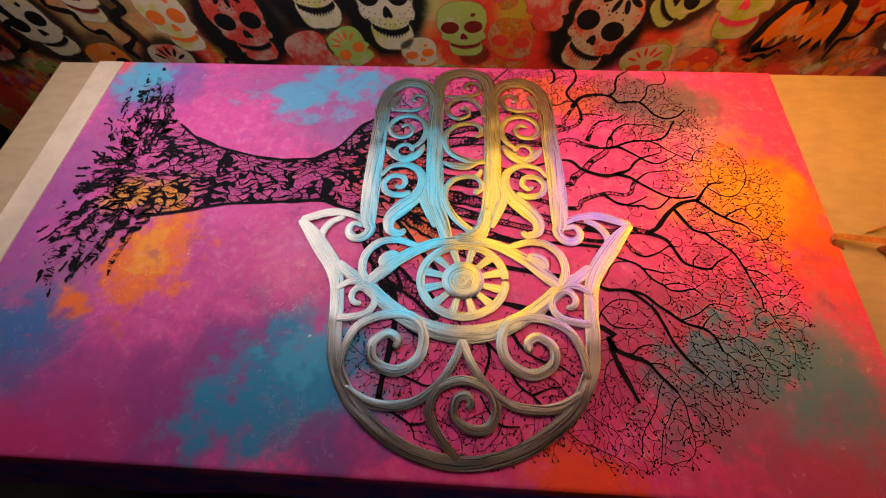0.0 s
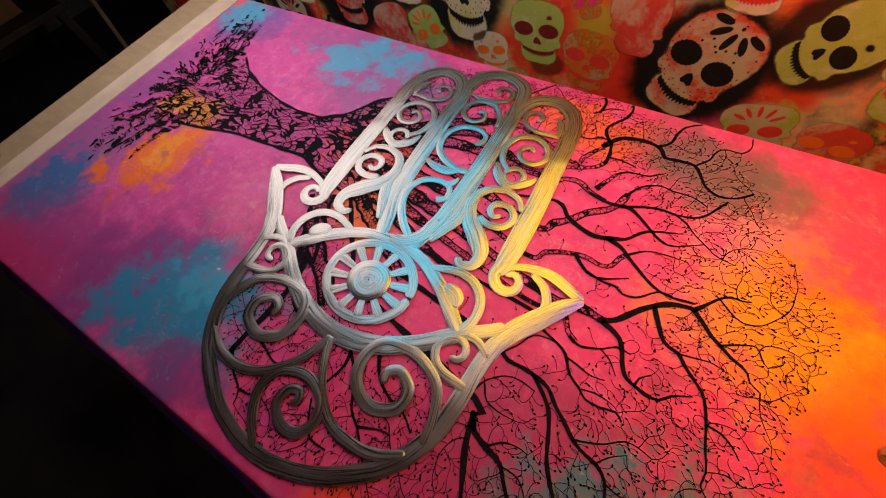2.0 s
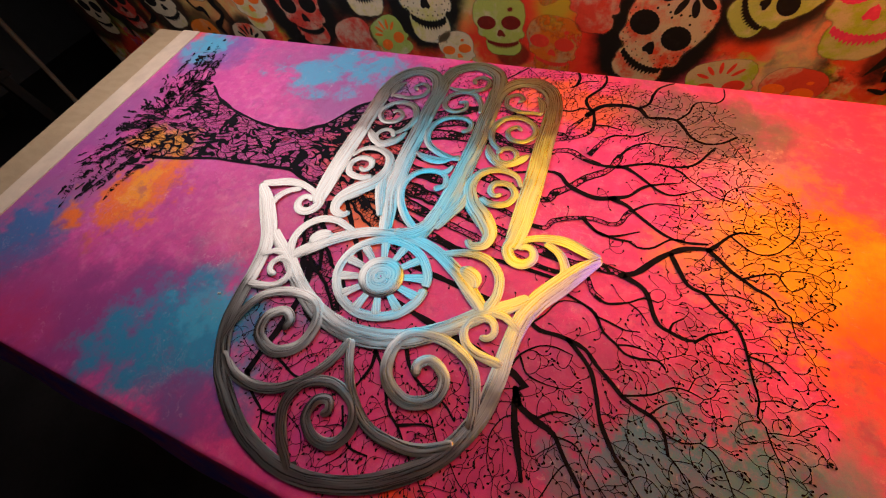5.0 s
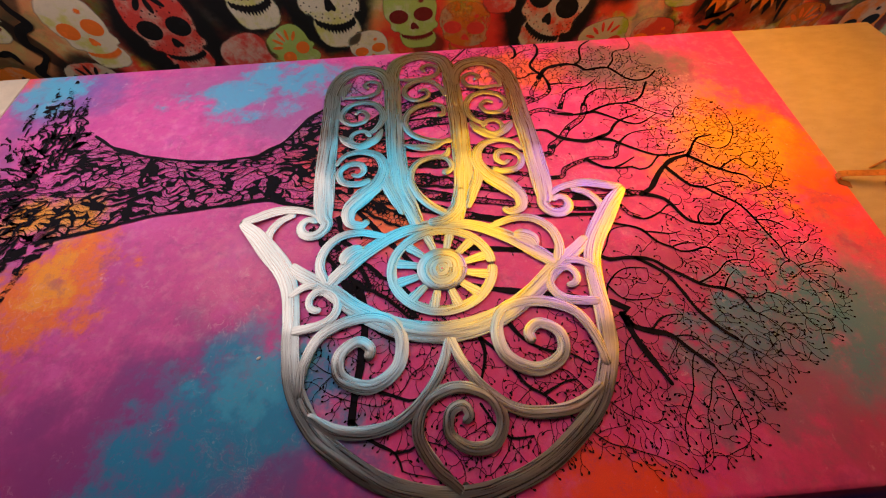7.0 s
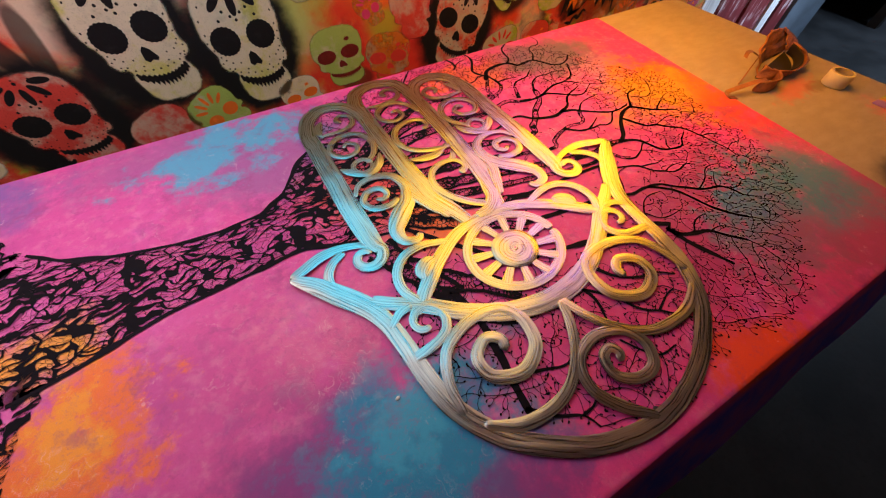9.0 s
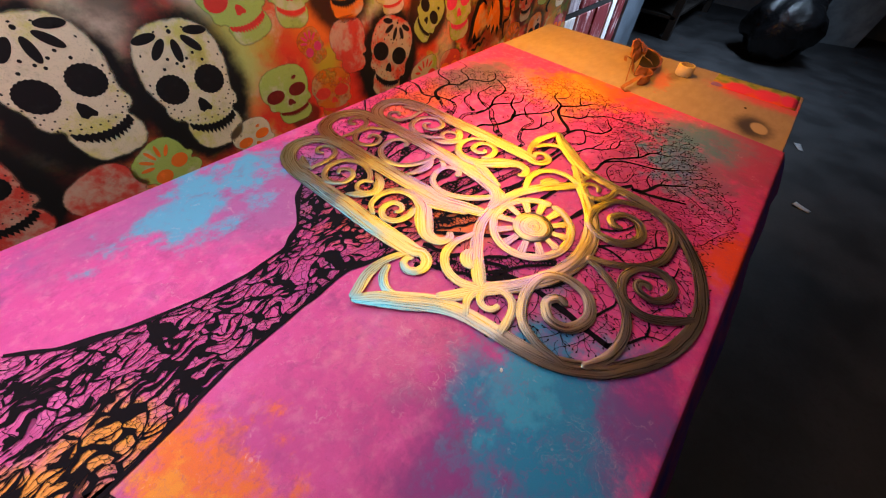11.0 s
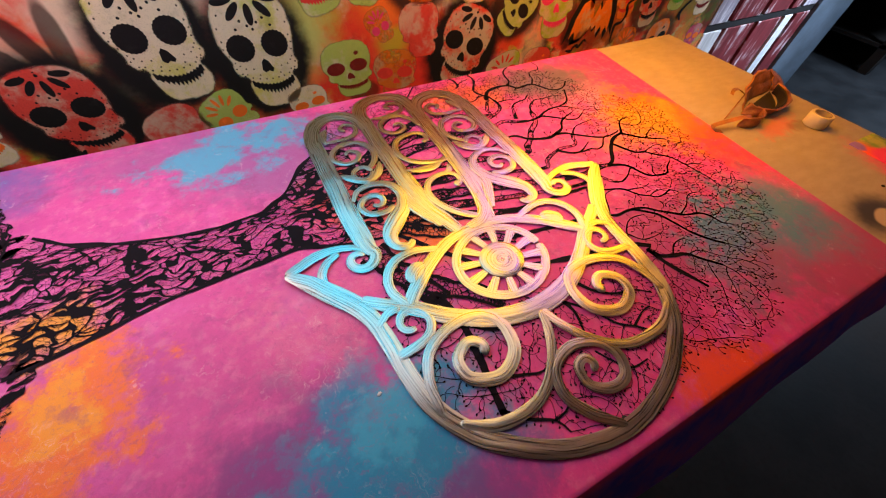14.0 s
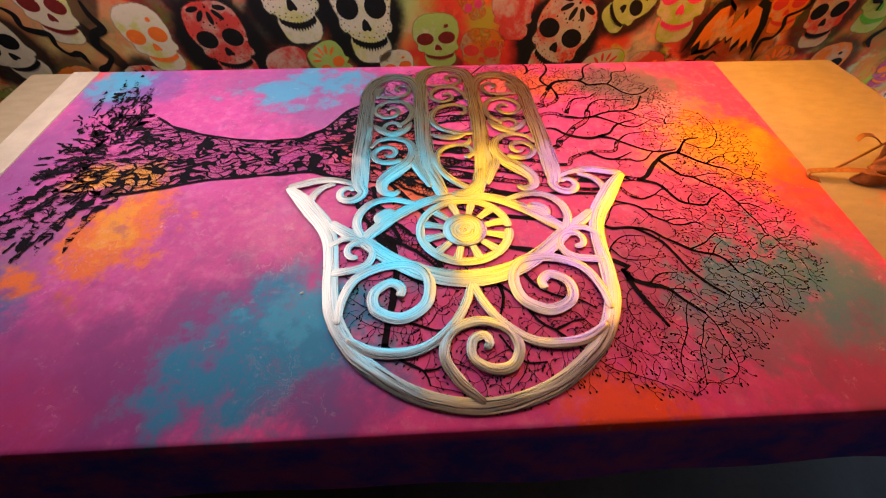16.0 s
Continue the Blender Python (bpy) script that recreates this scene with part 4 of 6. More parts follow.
part("root_print", printed_roots(), PRINT, tapestry, "ragged black root print")

TREE_LIMBS = []


def limb(w0, w1, scaled, *points):
    """A printed limb, its widths at both ends, and whether it is scaled like bark or solid black."""
    TREE_LIMBS.append((w0, w1, scaled, smooth_line([(*p, 0.0) for p in points], 0.009)))


limb(0.0205, 0.0132, True, (-0.22, 0.6), (-0.02, 0.6), (0.223, 0.542), (0.263, 0.568), (0.291, 0.592), (0.315, 0.622), (0.352, 0.651), (0.367, 0.674), (0.378, 0.709))
limb(0.0066, 0.0031, False, (0.378, 0.709), (0.396, 0.739), (0.43, 0.759), (0.458, 0.756), (0.479, 0.758), (0.506, 0.756), (0.529, 0.745))
limb(0.0210, 0.0106, True, (-0.22, 0.63), (-0.03, 0.68), (0.199, 0.675), (0.24, 0.69), (0.271, 0.695), (0.304, 0.678), (0.339, 0.669))
limb(0.0084, 0.0052, False, (0.305, 0.675), (0.339, 0.668), (0.374, 0.671), (0.419, 0.69), (0.449, 0.698), (0.481, 0.698), (0.514, 0.707), (0.534, 0.725), (0.551, 0.755), (0.563, 0.775))
limb(0.0105, 0.0077, True, (0.311, 0.692), (0.324, 0.722), (0.338, 0.751))
limb(0.0062, 0.0027, False, (0.338, 0.751), (0.357, 0.767), (0.402, 0.776), (0.425, 0.794))
limb(0.0106, 0.0021, False, (0.374, 0.671), (0.393, 0.673), (0.418, 0.658), (0.447, 0.636), (0.467, 0.623), (0.494, 0.621), (0.544, 0.651))
limb(0.0049, 0.0020, False, (0.479, 0.697), (0.501, 0.687), (0.522, 0.667), (0.547, 0.65), (0.571, 0.634), (0.604, 0.63))
limb(0.0144, 0.0082, True, (-0.2, 0.66), (-0.05, 0.76), (0.08, 0.8), (0.237, 0.743), (0.254, 0.768), (0.274, 0.801), (0.298, 0.836))
limb(0.0144, 0.0050, False, (0.285, 0.823), (0.296, 0.841), (0.311, 0.86), (0.333, 0.87), (0.369, 0.875), (0.402, 0.867), (0.419, 0.844), (0.448, 0.847), (0.481, 0.847), (0.499, 0.823), (0.516, 0.796), (0.544, 0.783), (0.576, 0.793), (0.604, 0.818))
limb(0.0096, 0.0066, False, (0.298, 0.836), (0.277, 0.862), (0.274, 0.886), (0.287, 0.907), (0.304, 0.934), (0.31, 0.964), (0.306, 0.982))
limb(0.0091, 0.0049, False, (0.395, 0.869), (0.418, 0.892), (0.425, 0.928), (0.437, 0.957), (0.468, 0.982))
limb(0.0160, 0.0085, True, (-0.2, 0.64), (-0.02, 0.73), (0.152, 0.683), (0.203, 0.711), (0.255, 0.734), (0.287, 0.751), (0.304, 0.774), (0.305, 0.803))
limb(0.0096, 0.0068, False, (0.303, 0.772), (0.306, 0.796), (0.298, 0.836))
limb(0.0062, 0.0030, False, (0.305, 0.792), (0.334, 0.795), (0.367, 0.789))
limb(0.0057, 0.0033, False, (0.295, 0.84), (0.27, 0.846), (0.249, 0.83), (0.215, 0.827))
limb(0.0053, 0.0027, False, (0.483, 0.848), (0.506, 0.878), (0.514, 0.908), (0.532, 0.923), (0.562, 0.925), (0.578, 0.949), (0.576, 0.982))
limb(0.0085, 0.0051, False, (0.236, 0.982), (0.244, 0.959), (0.238, 0.928), (0.227, 0.918))
limb(0.0049, 0.0033, False, (0.235, 0.925), (0.258, 0.948), (0.29, 0.956))
limb(0.0054, 0.0054, False, (0.1, 0.98), (0.06, 0.93), (0.02, 0.88), (-0.06, 0.82), (-0.14, 0.74))
limb(0.0073, 0.0127, False, (0.16, 0.6), (0.248, 0.623), (0.283, 0.595), (0.311, 0.582), (0.347, 0.574), (0.381, 0.583))
limb(0.0117, 0.0031, False, (0.373, 0.581), (0.407, 0.595), (0.426, 0.619), (0.447, 0.636), (0.494, 0.654))
limb(0.0106, 0.0047, False, (0.373, 0.581), (0.405, 0.572), (0.42, 0.56), (0.444, 0.542), (0.475, 0.521), (0.498, 0.512), (0.525, 0.511), (0.557, 0.517))
limb(0.0147, 0.0082, True, (-0.18, 0.56), (0.04, 0.53), (0.24, 0.47), (0.274, 0.493), (0.309, 0.51), (0.347, 0.519), (0.383, 0.515), (0.401, 0.524), (0.409, 0.546), (0.42, 0.561))
limb(0.0059, 0.0020, False, (0.416, 0.557), (0.449, 0.585), (0.482, 0.594), (0.525, 0.597))
limb(0.0086, 0.0030, False, (0.333, 0.512), (0.355, 0.494), (0.374, 0.485), (0.398, 0.49), (0.438, 0.512))
limb(0.0059, 0.0040, False, (0.356, 0.492), (0.395, 0.483), (0.422, 0.484), (0.438, 0.475), (0.46, 0.479), (0.475, 0.491), (0.494, 0.51), (0.517, 0.513))
limb(0.0188, 0.0134, True, (-0.18, 0.52), (0.05, 0.47), (0.302, 0.409), (0.365, 0.412), (0.392, 0.412), (0.422, 0.408))
limb(0.0130, 0.0090, False, (0.418, 0.406), (0.442, 0.419), (0.459, 0.439), (0.476, 0.46), (0.498, 0.481), (0.522, 0.497), (0.547, 0.504), (0.562, 0.506))
limb(0.0080, 0.0028, False, (0.558, 0.503), (0.577, 0.526), (0.593, 0.547), (0.611, 0.56), (0.628, 0.561), (0.643, 0.566))
limb(0.0100, 0.0024, False, (0.558, 0.505), (0.578, 0.487), (0.596, 0.469), (0.615, 0.457), (0.634, 0.445), (0.648, 0.44), (0.66, 0.431), (0.665, 0.419), (0.682, 0.409))
limb(0.0047, 0.0017, False, (0.612, 0.459), (0.639, 0.475), (0.664, 0.485), (0.674, 0.47), (0.686, 0.457), (0.706, 0.473))
limb(0.0094, 0.0024, False, (0.497, 0.477), (0.51, 0.451), (0.529, 0.42), (0.555, 0.411), (0.567, 0.398), (0.584, 0.382), (0.603, 0.366), (0.613, 0.345), (0.62, 0.317), (0.626, 0.285), (0.634, 0.252), (0.631, 0.231), (0.641, 0.219))
limb(0.0036, 0.0018, False, (0.555, 0.411), (0.581, 0.417), (0.608, 0.422), (0.633, 0.416))
limb(0.0038, 0.0024, False, (0.62, 0.319), (0.642, 0.317), (0.66, 0.306), (0.672, 0.292))
limb(0.0037, 0.0019, False, (0.593, 0.548), (0.614, 0.53), (0.637, 0.519), (0.666, 0.529), (0.691, 0.559))
limb(0.0112, 0.0033, False, (0.422, 0.406), (0.451, 0.395), (0.466, 0.38), (0.48, 0.343), (0.491, 0.328), (0.506, 0.323), (0.526, 0.317), (0.547, 0.32), (0.563, 0.336), (0.591, 0.351))
limb(0.0045, 0.0027, False, (0.506, 0.323), (0.51, 0.339), (0.525, 0.353))
limb(0.0112, 0.0078, True, (-0.18, 0.49), (0.04, 0.43), (0.281, 0.38), (0.329, 0.392), (0.36, 0.386), (0.374, 0.359), (0.394, 0.346))
limb(0.0063, 0.0028, False, (0.382, 0.351), (0.399, 0.343), (0.415, 0.346), (0.441, 0.358), (0.46, 0.372), (0.484, 0.371))
limb(0.0033, 0.0017, False, (0.437, 0.355), (0.456, 0.345), (0.474, 0.323))
limb(0.0108, 0.0081, True, (-0.19, 0.47), (0, 0.4), (0.1, 0.37))
limb(0.0101, 0.0036, False, (0.08, 0.375), (0.269, 0.367), (0.309, 0.361), (0.33, 0.341), (0.364, 0.329), (0.386, 0.317), (0.405, 0.288), (0.427, 0.274), (0.442, 0.262), (0.466, 0.261), (0.492, 0.267), (0.504, 0.258))
limb(0.0045, 0.0018, False, (0.388, 0.313), (0.411, 0.309), (0.439, 0.303), (0.461, 0.307))
limb(0.0037, 0.0014, False, (0.432, 0.274), (0.454, 0.279), (0.483, 0.276), (0.496, 0.268))
limb(0.0117, 0.0090, True, (-0.2, 0.45), (-0.06, 0.36), (0.04, 0.3))
limb(0.0123, 0.0057, False, (0.02, 0.31), (0.258, 0.276), (0.285, 0.266), (0.302, 0.257), (0.333, 0.258), (0.357, 0.255), (0.382, 0.248), (0.403, 0.228), (0.426, 0.211), (0.449, 0.192), (0.472, 0.183), (0.492, 0.178), (0.509, 0.163), (0.518, 0.133))
limb(0.0090, 0.0063, False, (0.351, 0.256), (0.378, 0.235), (0.397, 0.214), (0.41, 0.182), (0.423, 0.143), (0.448, 0.106), (0.466, 0.088))
limb(0.0045, 0.0017, False, (0.448, 0.194), (0.472, 0.203), (0.491, 0.212), (0.518, 0.232), (0.539, 0.234), (0.561, 0.229))
limb(0.0028, 0.0014, False, (0.489, 0.18), (0.505, 0.199), (0.527, 0.215))
limb(0.0036, 0.0020, False, (0.284, 0.263), (0.305, 0.29), (0.323, 0.321), (0.353, 0.329), (0.379, 0.325))
limb(0.0040, 0.0020, False, (0.272, 0.183), (0.282, 0.206), (0.309, 0.23), (0.334, 0.236), (0.364, 0.232))
limb(0.0116, 0.0140, False, (-0.19, 0.42), (-0.1, 0.31), (-0.02, 0.24), (0.28, 0.17), (0.288, 0.148), (0.297, 0.128))
limb(0.0126, 0.0058, False, (0.288, 0.148), (0.297, 0.128), (0.315, 0.118), (0.336, 0.111), (0.36, 0.103), (0.38, 0.078), (0.407, 0.049))
limb(0.0130, 0.0072, False, (0.292, 0.135), (0.294, 0.12), (0.301, 0.094), (0.314, 0.063), (0.329, 0.027))
limb(0.0045, 0.0018, False, (0.331, 0.116), (0.353, 0.134), (0.376, 0.139), (0.393, 0.137))
limb(0.0032, 0.0018, False, (0.361, 0.101), (0.387, 0.101), (0.402, 0.093), (0.416, 0.076))
limb(0.0036, 0.0018, False, (0.283, 0.2), (0.299, 0.177), (0.326, 0.171), (0.353, 0.172))
limb(0.0035, 0.0013, False, (0.51, 0.161), (0.535, 0.156), (0.558, 0.165))
limb(0.0300, 0.0170, True, (-0.257, 0.396), (-0.216, 0.311), (-0.174, 0.228))
limb(0.0190, 0.0121, False, (-0.183, 0.247), (-0.166, 0.184), (-0.17, 0.104), (-0.177, 0.06), (-0.182, 0.01))
limb(0.0080, 0.0052, False, (-0.167, 0.173), (-0.122, 0.139), (-0.073, 0.129))
limb(0.0069, 0.0035, False, (-0.168, 0.063), (-0.122, 0.047), (-0.082, 0.036), (-0.047, 0.059))
limb(0.0068, 0.0037, False, (-0.182, 0.014), (-0.152, -0.015), (-0.114, -0.036), (-0.104, -0.059))
limb(0.0045, 0.0022, False, (-0.114, -0.035), (-0.093, -0.033), (-0.071, -0.022))
limb(0.0201, 0.0100, True, (-0.198, 0.29), (-0.153, 0.25), (-0.111, 0.223), (-0.071, 0.175))
limb(0.0068, 0.0052, False, (0.031, 0.135), (0.039, 0.101), (0.028, 0.06))
limb(0.0070, 0.0035, False, (0.036, 0.125), (0.068, 0.093), (0.097, 0.046), (0.125, 0.026), (0.157, -0.005))
limb(0.0093, 0.0035, False, (0.072, 0.179), (0.103, 0.124), (0.141, 0.097), (0.183, 0.086), (0.209, 0.067))
limb(0.0050, 0.0031, False, (0.125, 0.029), (0.161, 0.044), (0.18, 0.046))
limb(0.0045, 0.0035, False, (0.021, 0.022), (0.042, -0.012), (0.061, -0.029), (0.095, -0.029))


def crown_reach(x, y):
    """0 at the middle of the crown, 1 at its rim."""
    return (abs((x - 0.165) / 0.580) ** 2.3 + abs((y - 0.45) / 0.54) ** 2.3) ** (1 / 2.3)


def in_crown(x, y):
    d = crown_reach(x, y)
    return d < 1.0 + 0.04 * math.sin(9 * math.atan2(y - 0.45, x - 0.165)) and -0.118 < y < 0.975 and x > -0.27 and not (x < -0.05 and 0.40 < y < 0.72)


def limb_line(n):
    """The limb with its widths, swelling and thinning a little along the way."""
    w0, w1, scaled, line = TREE_LIMBS[n]
    out = []
    for i, q in enumerate(line):
        t = i / (len(line) - 1)
        fork = 0.024 * max(0.0, min(1.0, (0.16 - q[0]) / 0.36)) if scaled and line[0][0] < -0.1 else 0.0
        out.append((q[0], min(0.980, q[1]), (fork + w0 + (w1 - w0) * t) * (0.95 + 0.35 * noise.noise((q[0] * 40, q[1] * 40, n)))))
    return out


def printed_crown():
    """Limbs, and twigs grown from them towards scattered points."""
    rng = np.random.RandomState(3)
    step = 0.009
    nodes, parent = [], []
    bm = bmesh.new()
    for n, (_, _, scaled, line) in enumerate(TREE_LIMBS):
        if not scaled:
            drawn = limb_line(n)
            flat_ribbon(bm, drawn, TOP + 0.0016)
            for q in (drawn[0], drawn[-1]):
                disc(bm, q[0], q[1], TOP + 0.0016, q[2] * 0.5, q[2] * 0.5, 8)
        for i, q in enumerate(line):
            if i % 3 == 0 or i == len(line) - 1:
                nodes.append((q[0], q[1]))
                parent.append(-1)
    limb_count = len(nodes)
    goals = []
    while len(goals) < 5400:
        x, y = rng.uniform(-0.3, 0.85), rng.uniform(-0.12, 0.98)
        inner = math.hypot((x - 0.06) / 0.42, (y - 0.53) / 0.33)
        if in_crown(x, y) and (inner > 1.05 or rng.rand() < 0.07):
            goals.append((x, y))
    goals = np.array(goals)
    best = np.full(len(goals), 9.0)
    near = np.zeros(len(goals), int)
    alive = np.ones(len(goals), bool)
    fresh = list(range(limb_count))
    for turn in range(110):
        p = np.array([nodes[i] for i in fresh])
        d = np.linalg.norm(goals[:, None, :] - p[None, :, :], axis=2)
        k = d.argmin(1)
        dm = d[np.arange(len(goals)), k]
        better = dm < best
        best[better] = dm[better]
        near[better] = np.array(fresh)[k[better]]
        alive &= best > 0.0115
        pull = {}
        for g in np.nonzero(alive & (best < 0.16))[0]:
            v = goals[g] - np.array(nodes[near[g]])
            pull.setdefault(near[g], []).append(v / (np.linalg.norm(v) + 1e-9))
        fresh = []
        for i, vs in pull.items():
            if i < limb_count and rng.rand() < (0.55 if turn == 0 else 0.93):
                continue
            v = np.mean(vs, axis=0)
            v = v / (np.linalg.norm(v) + 1e-9) + rng.uniform(-0.42, 0.42, 2)
            v = v / (np.linalg.norm(v) + 1e-9)
            nodes.append((nodes[i][0] + step * v[0], nodes[i][1] + step * v[1]))
            parent.append(i)
            fresh.append(len(nodes) - 1)
        if not fresh:
            break
    # short forked twigs with buds
    for i in range(limb_count, len(nodes)):
        if rng.rand() < 0.20:
            p = parent[i]
            a = math.atan2(nodes[i][1] - nodes[p][1], nodes[i][0] - nodes[p][0]) + rng.choice((-1, 1)) * rng.uniform(0.7, 1.2)
            at, q = i, nodes[i]
            for _ in range(2):
                q = (q[0] + 0.008 * math.cos(a), q[1] + 0.008 * math.sin(a))
                nodes.append(q)
                parent.append(at)
                at = len(nodes) - 1
                a += rng.uniform(-0.5, 0.5)
    size = np.ones(len(nodes))
    for i in range(len(nodes) - 1, limb_count - 1, -1):
        size[parent[i]] += size[i]
    width = np.clip(0.0007 * size ** 0.30, 0.0009, 0.0030)
    kids = {}
    for i in range(limb_count, len(nodes)):
        kids.setdefault(parent[i], []).append(i)
    stack = [(i, p) for p in range(limb_count) for i in kids.get(p, ())]
    while stack:
        i, root = stack.pop()
        line = [(*nodes[root], width[i]), (*nodes[i], width[i])]
        while kids.get(i):
            sons = sorted(kids[i], key=lambda q: -size[q])
            stack += [(q, i) for q in sons[1:]]
            i = sons[0]
            line.append((*nodes[i], width[i]))
        # a curled tip with a bud
        a = math.atan2(line[-1][1] - line[-2][1], line[-1][0] - line[-2][0])
        side = 1 if (i % 2) else -1
        x, y = line[-1][:2]
        for k in range(2):
            a += side * 0.55
            x, y = x + 0.0045 * math.cos(a), y + 0.0045 * math.sin(a)
            line.append((x, y, 0.0012))
        disc(bm, x, min(y, 0.982), TOP + 0.0017, 0.0027, 0.0017, 7, a)
        for _ in range(2):
            line = [line[0]] + [tuple((np.array(a) + 2 * np.array(b) + np.array(c)) / 4) for a, b, c in zip(line, line[1:], line[2:])] + [line[-1]]
        flat_ribbon(bm, [(max(-0.3, q[0]), min(0.984, max(-0.122, q[1])), q[2]) for q in line], TOP + 0.0016)
    # curled wishbone twigs with buds fill the outer crown
    twig = random.Random(17)
    spots = []
    for _ in range(14000):
        x, y = twig.uniform(-0.28, 0.80), twig.uniform(-0.11, 0.975)
        if in_crown(x, y) and crown_reach(x, y) > 0.56 + 0.14 * twig.random() and all(abs(x - a) + abs(y - b) > 0.0245 for a, b in spots):
            spots.append((x, y))
            out = math.atan2(y - 0.45, x - 0.05) + twig.uniform(-0.8, 0.8)
            px, py = x - 0.016 * math.cos(out), y - 0.016 * math.sin(out)
            bend = twig.choice((-1, 1)) * twig.uniform(0.25, 0.5)
            stem = [(px, py, 0.0010)]
            a = out - 2 * bend
            for _ in range(3):
                a += bend
                px, py = px + 0.007 * math.cos(a), py + 0.007 * math.sin(a)
                stem.append((px, min(py, 0.984), 0.0010))
            flat_ribbon(bm, stem, TOP + 0.0016)
            for side in (-1, 1):
                b, qx, qy = a + side * 0.75, px, py
                fork = [(qx, min(qy, 0.984), 0.0010)]
                for _ in range(3):
                    qx, qy = qx + 0.0045 * math.cos(b), qy + 0.0045 * math.sin(b)
                    b -= side * twig.uniform(0.1, 0.6)
                    fork.append((qx, min(qy, 0.984), 0.0009))
                flat_ribbon(bm, fork, TOP + 0.0016)
                disc(bm, qx, min(qy, 0.982), TOP + 0.0017, 0.0025, 0.0016, 7, b)
    return bm


def printed_limbs():
    """The broad inner lengths of the main limbs, scaled like bark."""
    bm = bmesh.new()
    uv = bm.loops.layers.uv.new("UVMap")
    for n, (_, _, scaled, _) in enumerate(TREE_LIMBS):
        if not scaled:
            continue
        line = limb_line(n)
        rows = []
        for i, q in enumerate(line):
            a, b = line[max(0, i - 1)], line[min(len(line) - 1, i + 1)]
            d = Vector((b[0] - a[0], b[1] - a[1])).normalized()
            h = 0.62 * q[2]
            rows.append([(bm.verts.new((q[0] - d.y * u * h, min(0.98, q[1] + d.x * u * h), TOP + 0.0013 + 0.00002 * n)), (i / len(line), abs(u) * 0.5)) for u in (-1, -0.5, 0, 0.5, 1)])
        for a, b in zip(rows, rows[1:]):
            for j in range(4):
                quad = (a[j], b[j], b[j + 1], a[j + 1])
                f = bm.faces.new([v[0] for v in quad])
                for loop, v in zip(f.loops, quad):
                    loop[uv].uv = v[1]
    return bm


part("limb_print", printed_limbs(), scale_print_material(), tapestry, "scaled black limb print")
part("printed_crown", printed_crown(), PRINT, tapestry, "black branching crown print")

# ---------------------------------------------------------------- the metal hamsa
hamsa = tagged(empty("hamsa_wall_art", pose(-0.021, 0.264, TOP + 0.0045, 0, 0, 1.2)), "ground sheet-steel hamsa with an eye and scrolls, lying on the tapestry", "metal art")
hamsa.scale = (0.963, 0.968, 1.0)
levels = [0]


def strip(name, points, mirror=None, crown=0.0010, label=""):
    """One band of the hamsa; mirror=True adds its twin on the other side."""
    for flip in ((False, True) if mirror else (False,)):
        levels[0] += 1
        part(name, band(points, 0.0022, 0.00003 * levels[0], crown, flip), STEEL, hamsa, label)


HALF = [(-0.419, 0.156, 0.016), (-0.385, 0.122, 0.034), (-0.350, 0.078, 0.042), (-0.318, 0.035, 0.040), (-0.299, -0.01, 0.034), (-0.289, -0.07, 0.032), (-0.284, -0.13, 0.032),
        (-0.270, -0.197, 0.032), (-0.225, -0.271, 0.031), (-0.150, -0.330, 0.029), (-0.075, -0.361, 0.027)]
strip("outer_band", HALF + [(0.0, -0.371, 0.026)] + [(-x, y, w) for x, y, w in HALF[::-1]])
strip("thumb_band", [(-0.418, 0.155, 0.014), (-0.392, 0.164, 0.022), (-0.350, 0.180, 0.024), (-0.310, 0.181, 0.019), (-0.270, 0.168, 0.015), (-0.250, 0.148, 0.010)], True)
strip("thumb_brace", [(-0.352, 0.080, 0.018), (-0.356, 0.120, 0.019), (-0.338, 0.152, 0.018), (-0.305, 0.170, 0.014)], True)
strip("finger_band", [(-0.247, 0.585, 0.044), (-0.247, 0.45, 0.046), (-0.249, 0.30, 0.048), (-0.247, 0.20, 0.046), (-0.243, 0.155, 0.036)] + curl(-0.270, 0.135, 0.034, 0.010, 5, -340, 0.026, 0.012), True)
strip("finger_arch", [(-0.247, 0.50, 0.042), (-0.246, 0.575, 0.042), (-0.228, 0.632, 0.042), (-0.197, 0.662, 0.042), (-0.163, 0.670, 0.040), (-0.122, 0.655, 0.040), (-0.097, 0.618, 0.036), (-0.088, 0.56, 0.030)], True)
strip("finger_band", [(-0.082, 0.640, 0.044), (-0.083, 0.45, 0.046), (-0.078, 0.30, 0.047), (-0.070, 0.21, 0.044), (-0.052, 0.15, 0.036), (-0.040, 0.105, 0.030)], True)
strip("middle_arch", [(-0.083, 0.57, 0.040), (-0.080, 0.645, 0.042), (-0.058, 0.695, 0.042), (0.0, 0.717, 0.040), (0.058, 0.695, 0.042), (0.080, 0.645, 0.042), (0.083, 0.57, 0.040)])
strip("lower_lid", [(-0.305, 0.042, 0.020), (-0.270, 0.012, 0.028), (-0.225, -0.018, 0.032), (-0.165, -0.068, 0.034), (-0.090, -0.110, 0.038), (0.0, -0.127, 0.041),
                    (0.090, -0.110, 0.038), (0.165, -0.068, 0.034), (0.225, -0.018, 0.032), (0.270, 0.012, 0.028), (0.305, 0.042, 0.020)])
strip("upper_lid", [(-0.245, -0.03, 0.014), (-0.205, 0.008, 0.030), (-0.150, 0.055, 0.030), (-0.080, 0.094, 0.026), (0.0, 0.108, 0.023), (0.080, 0.094, 0.026), (0.150, 0.055, 0.030), (0.205, 0.008, 0.030), (0.245, -0.03, 0.014)])
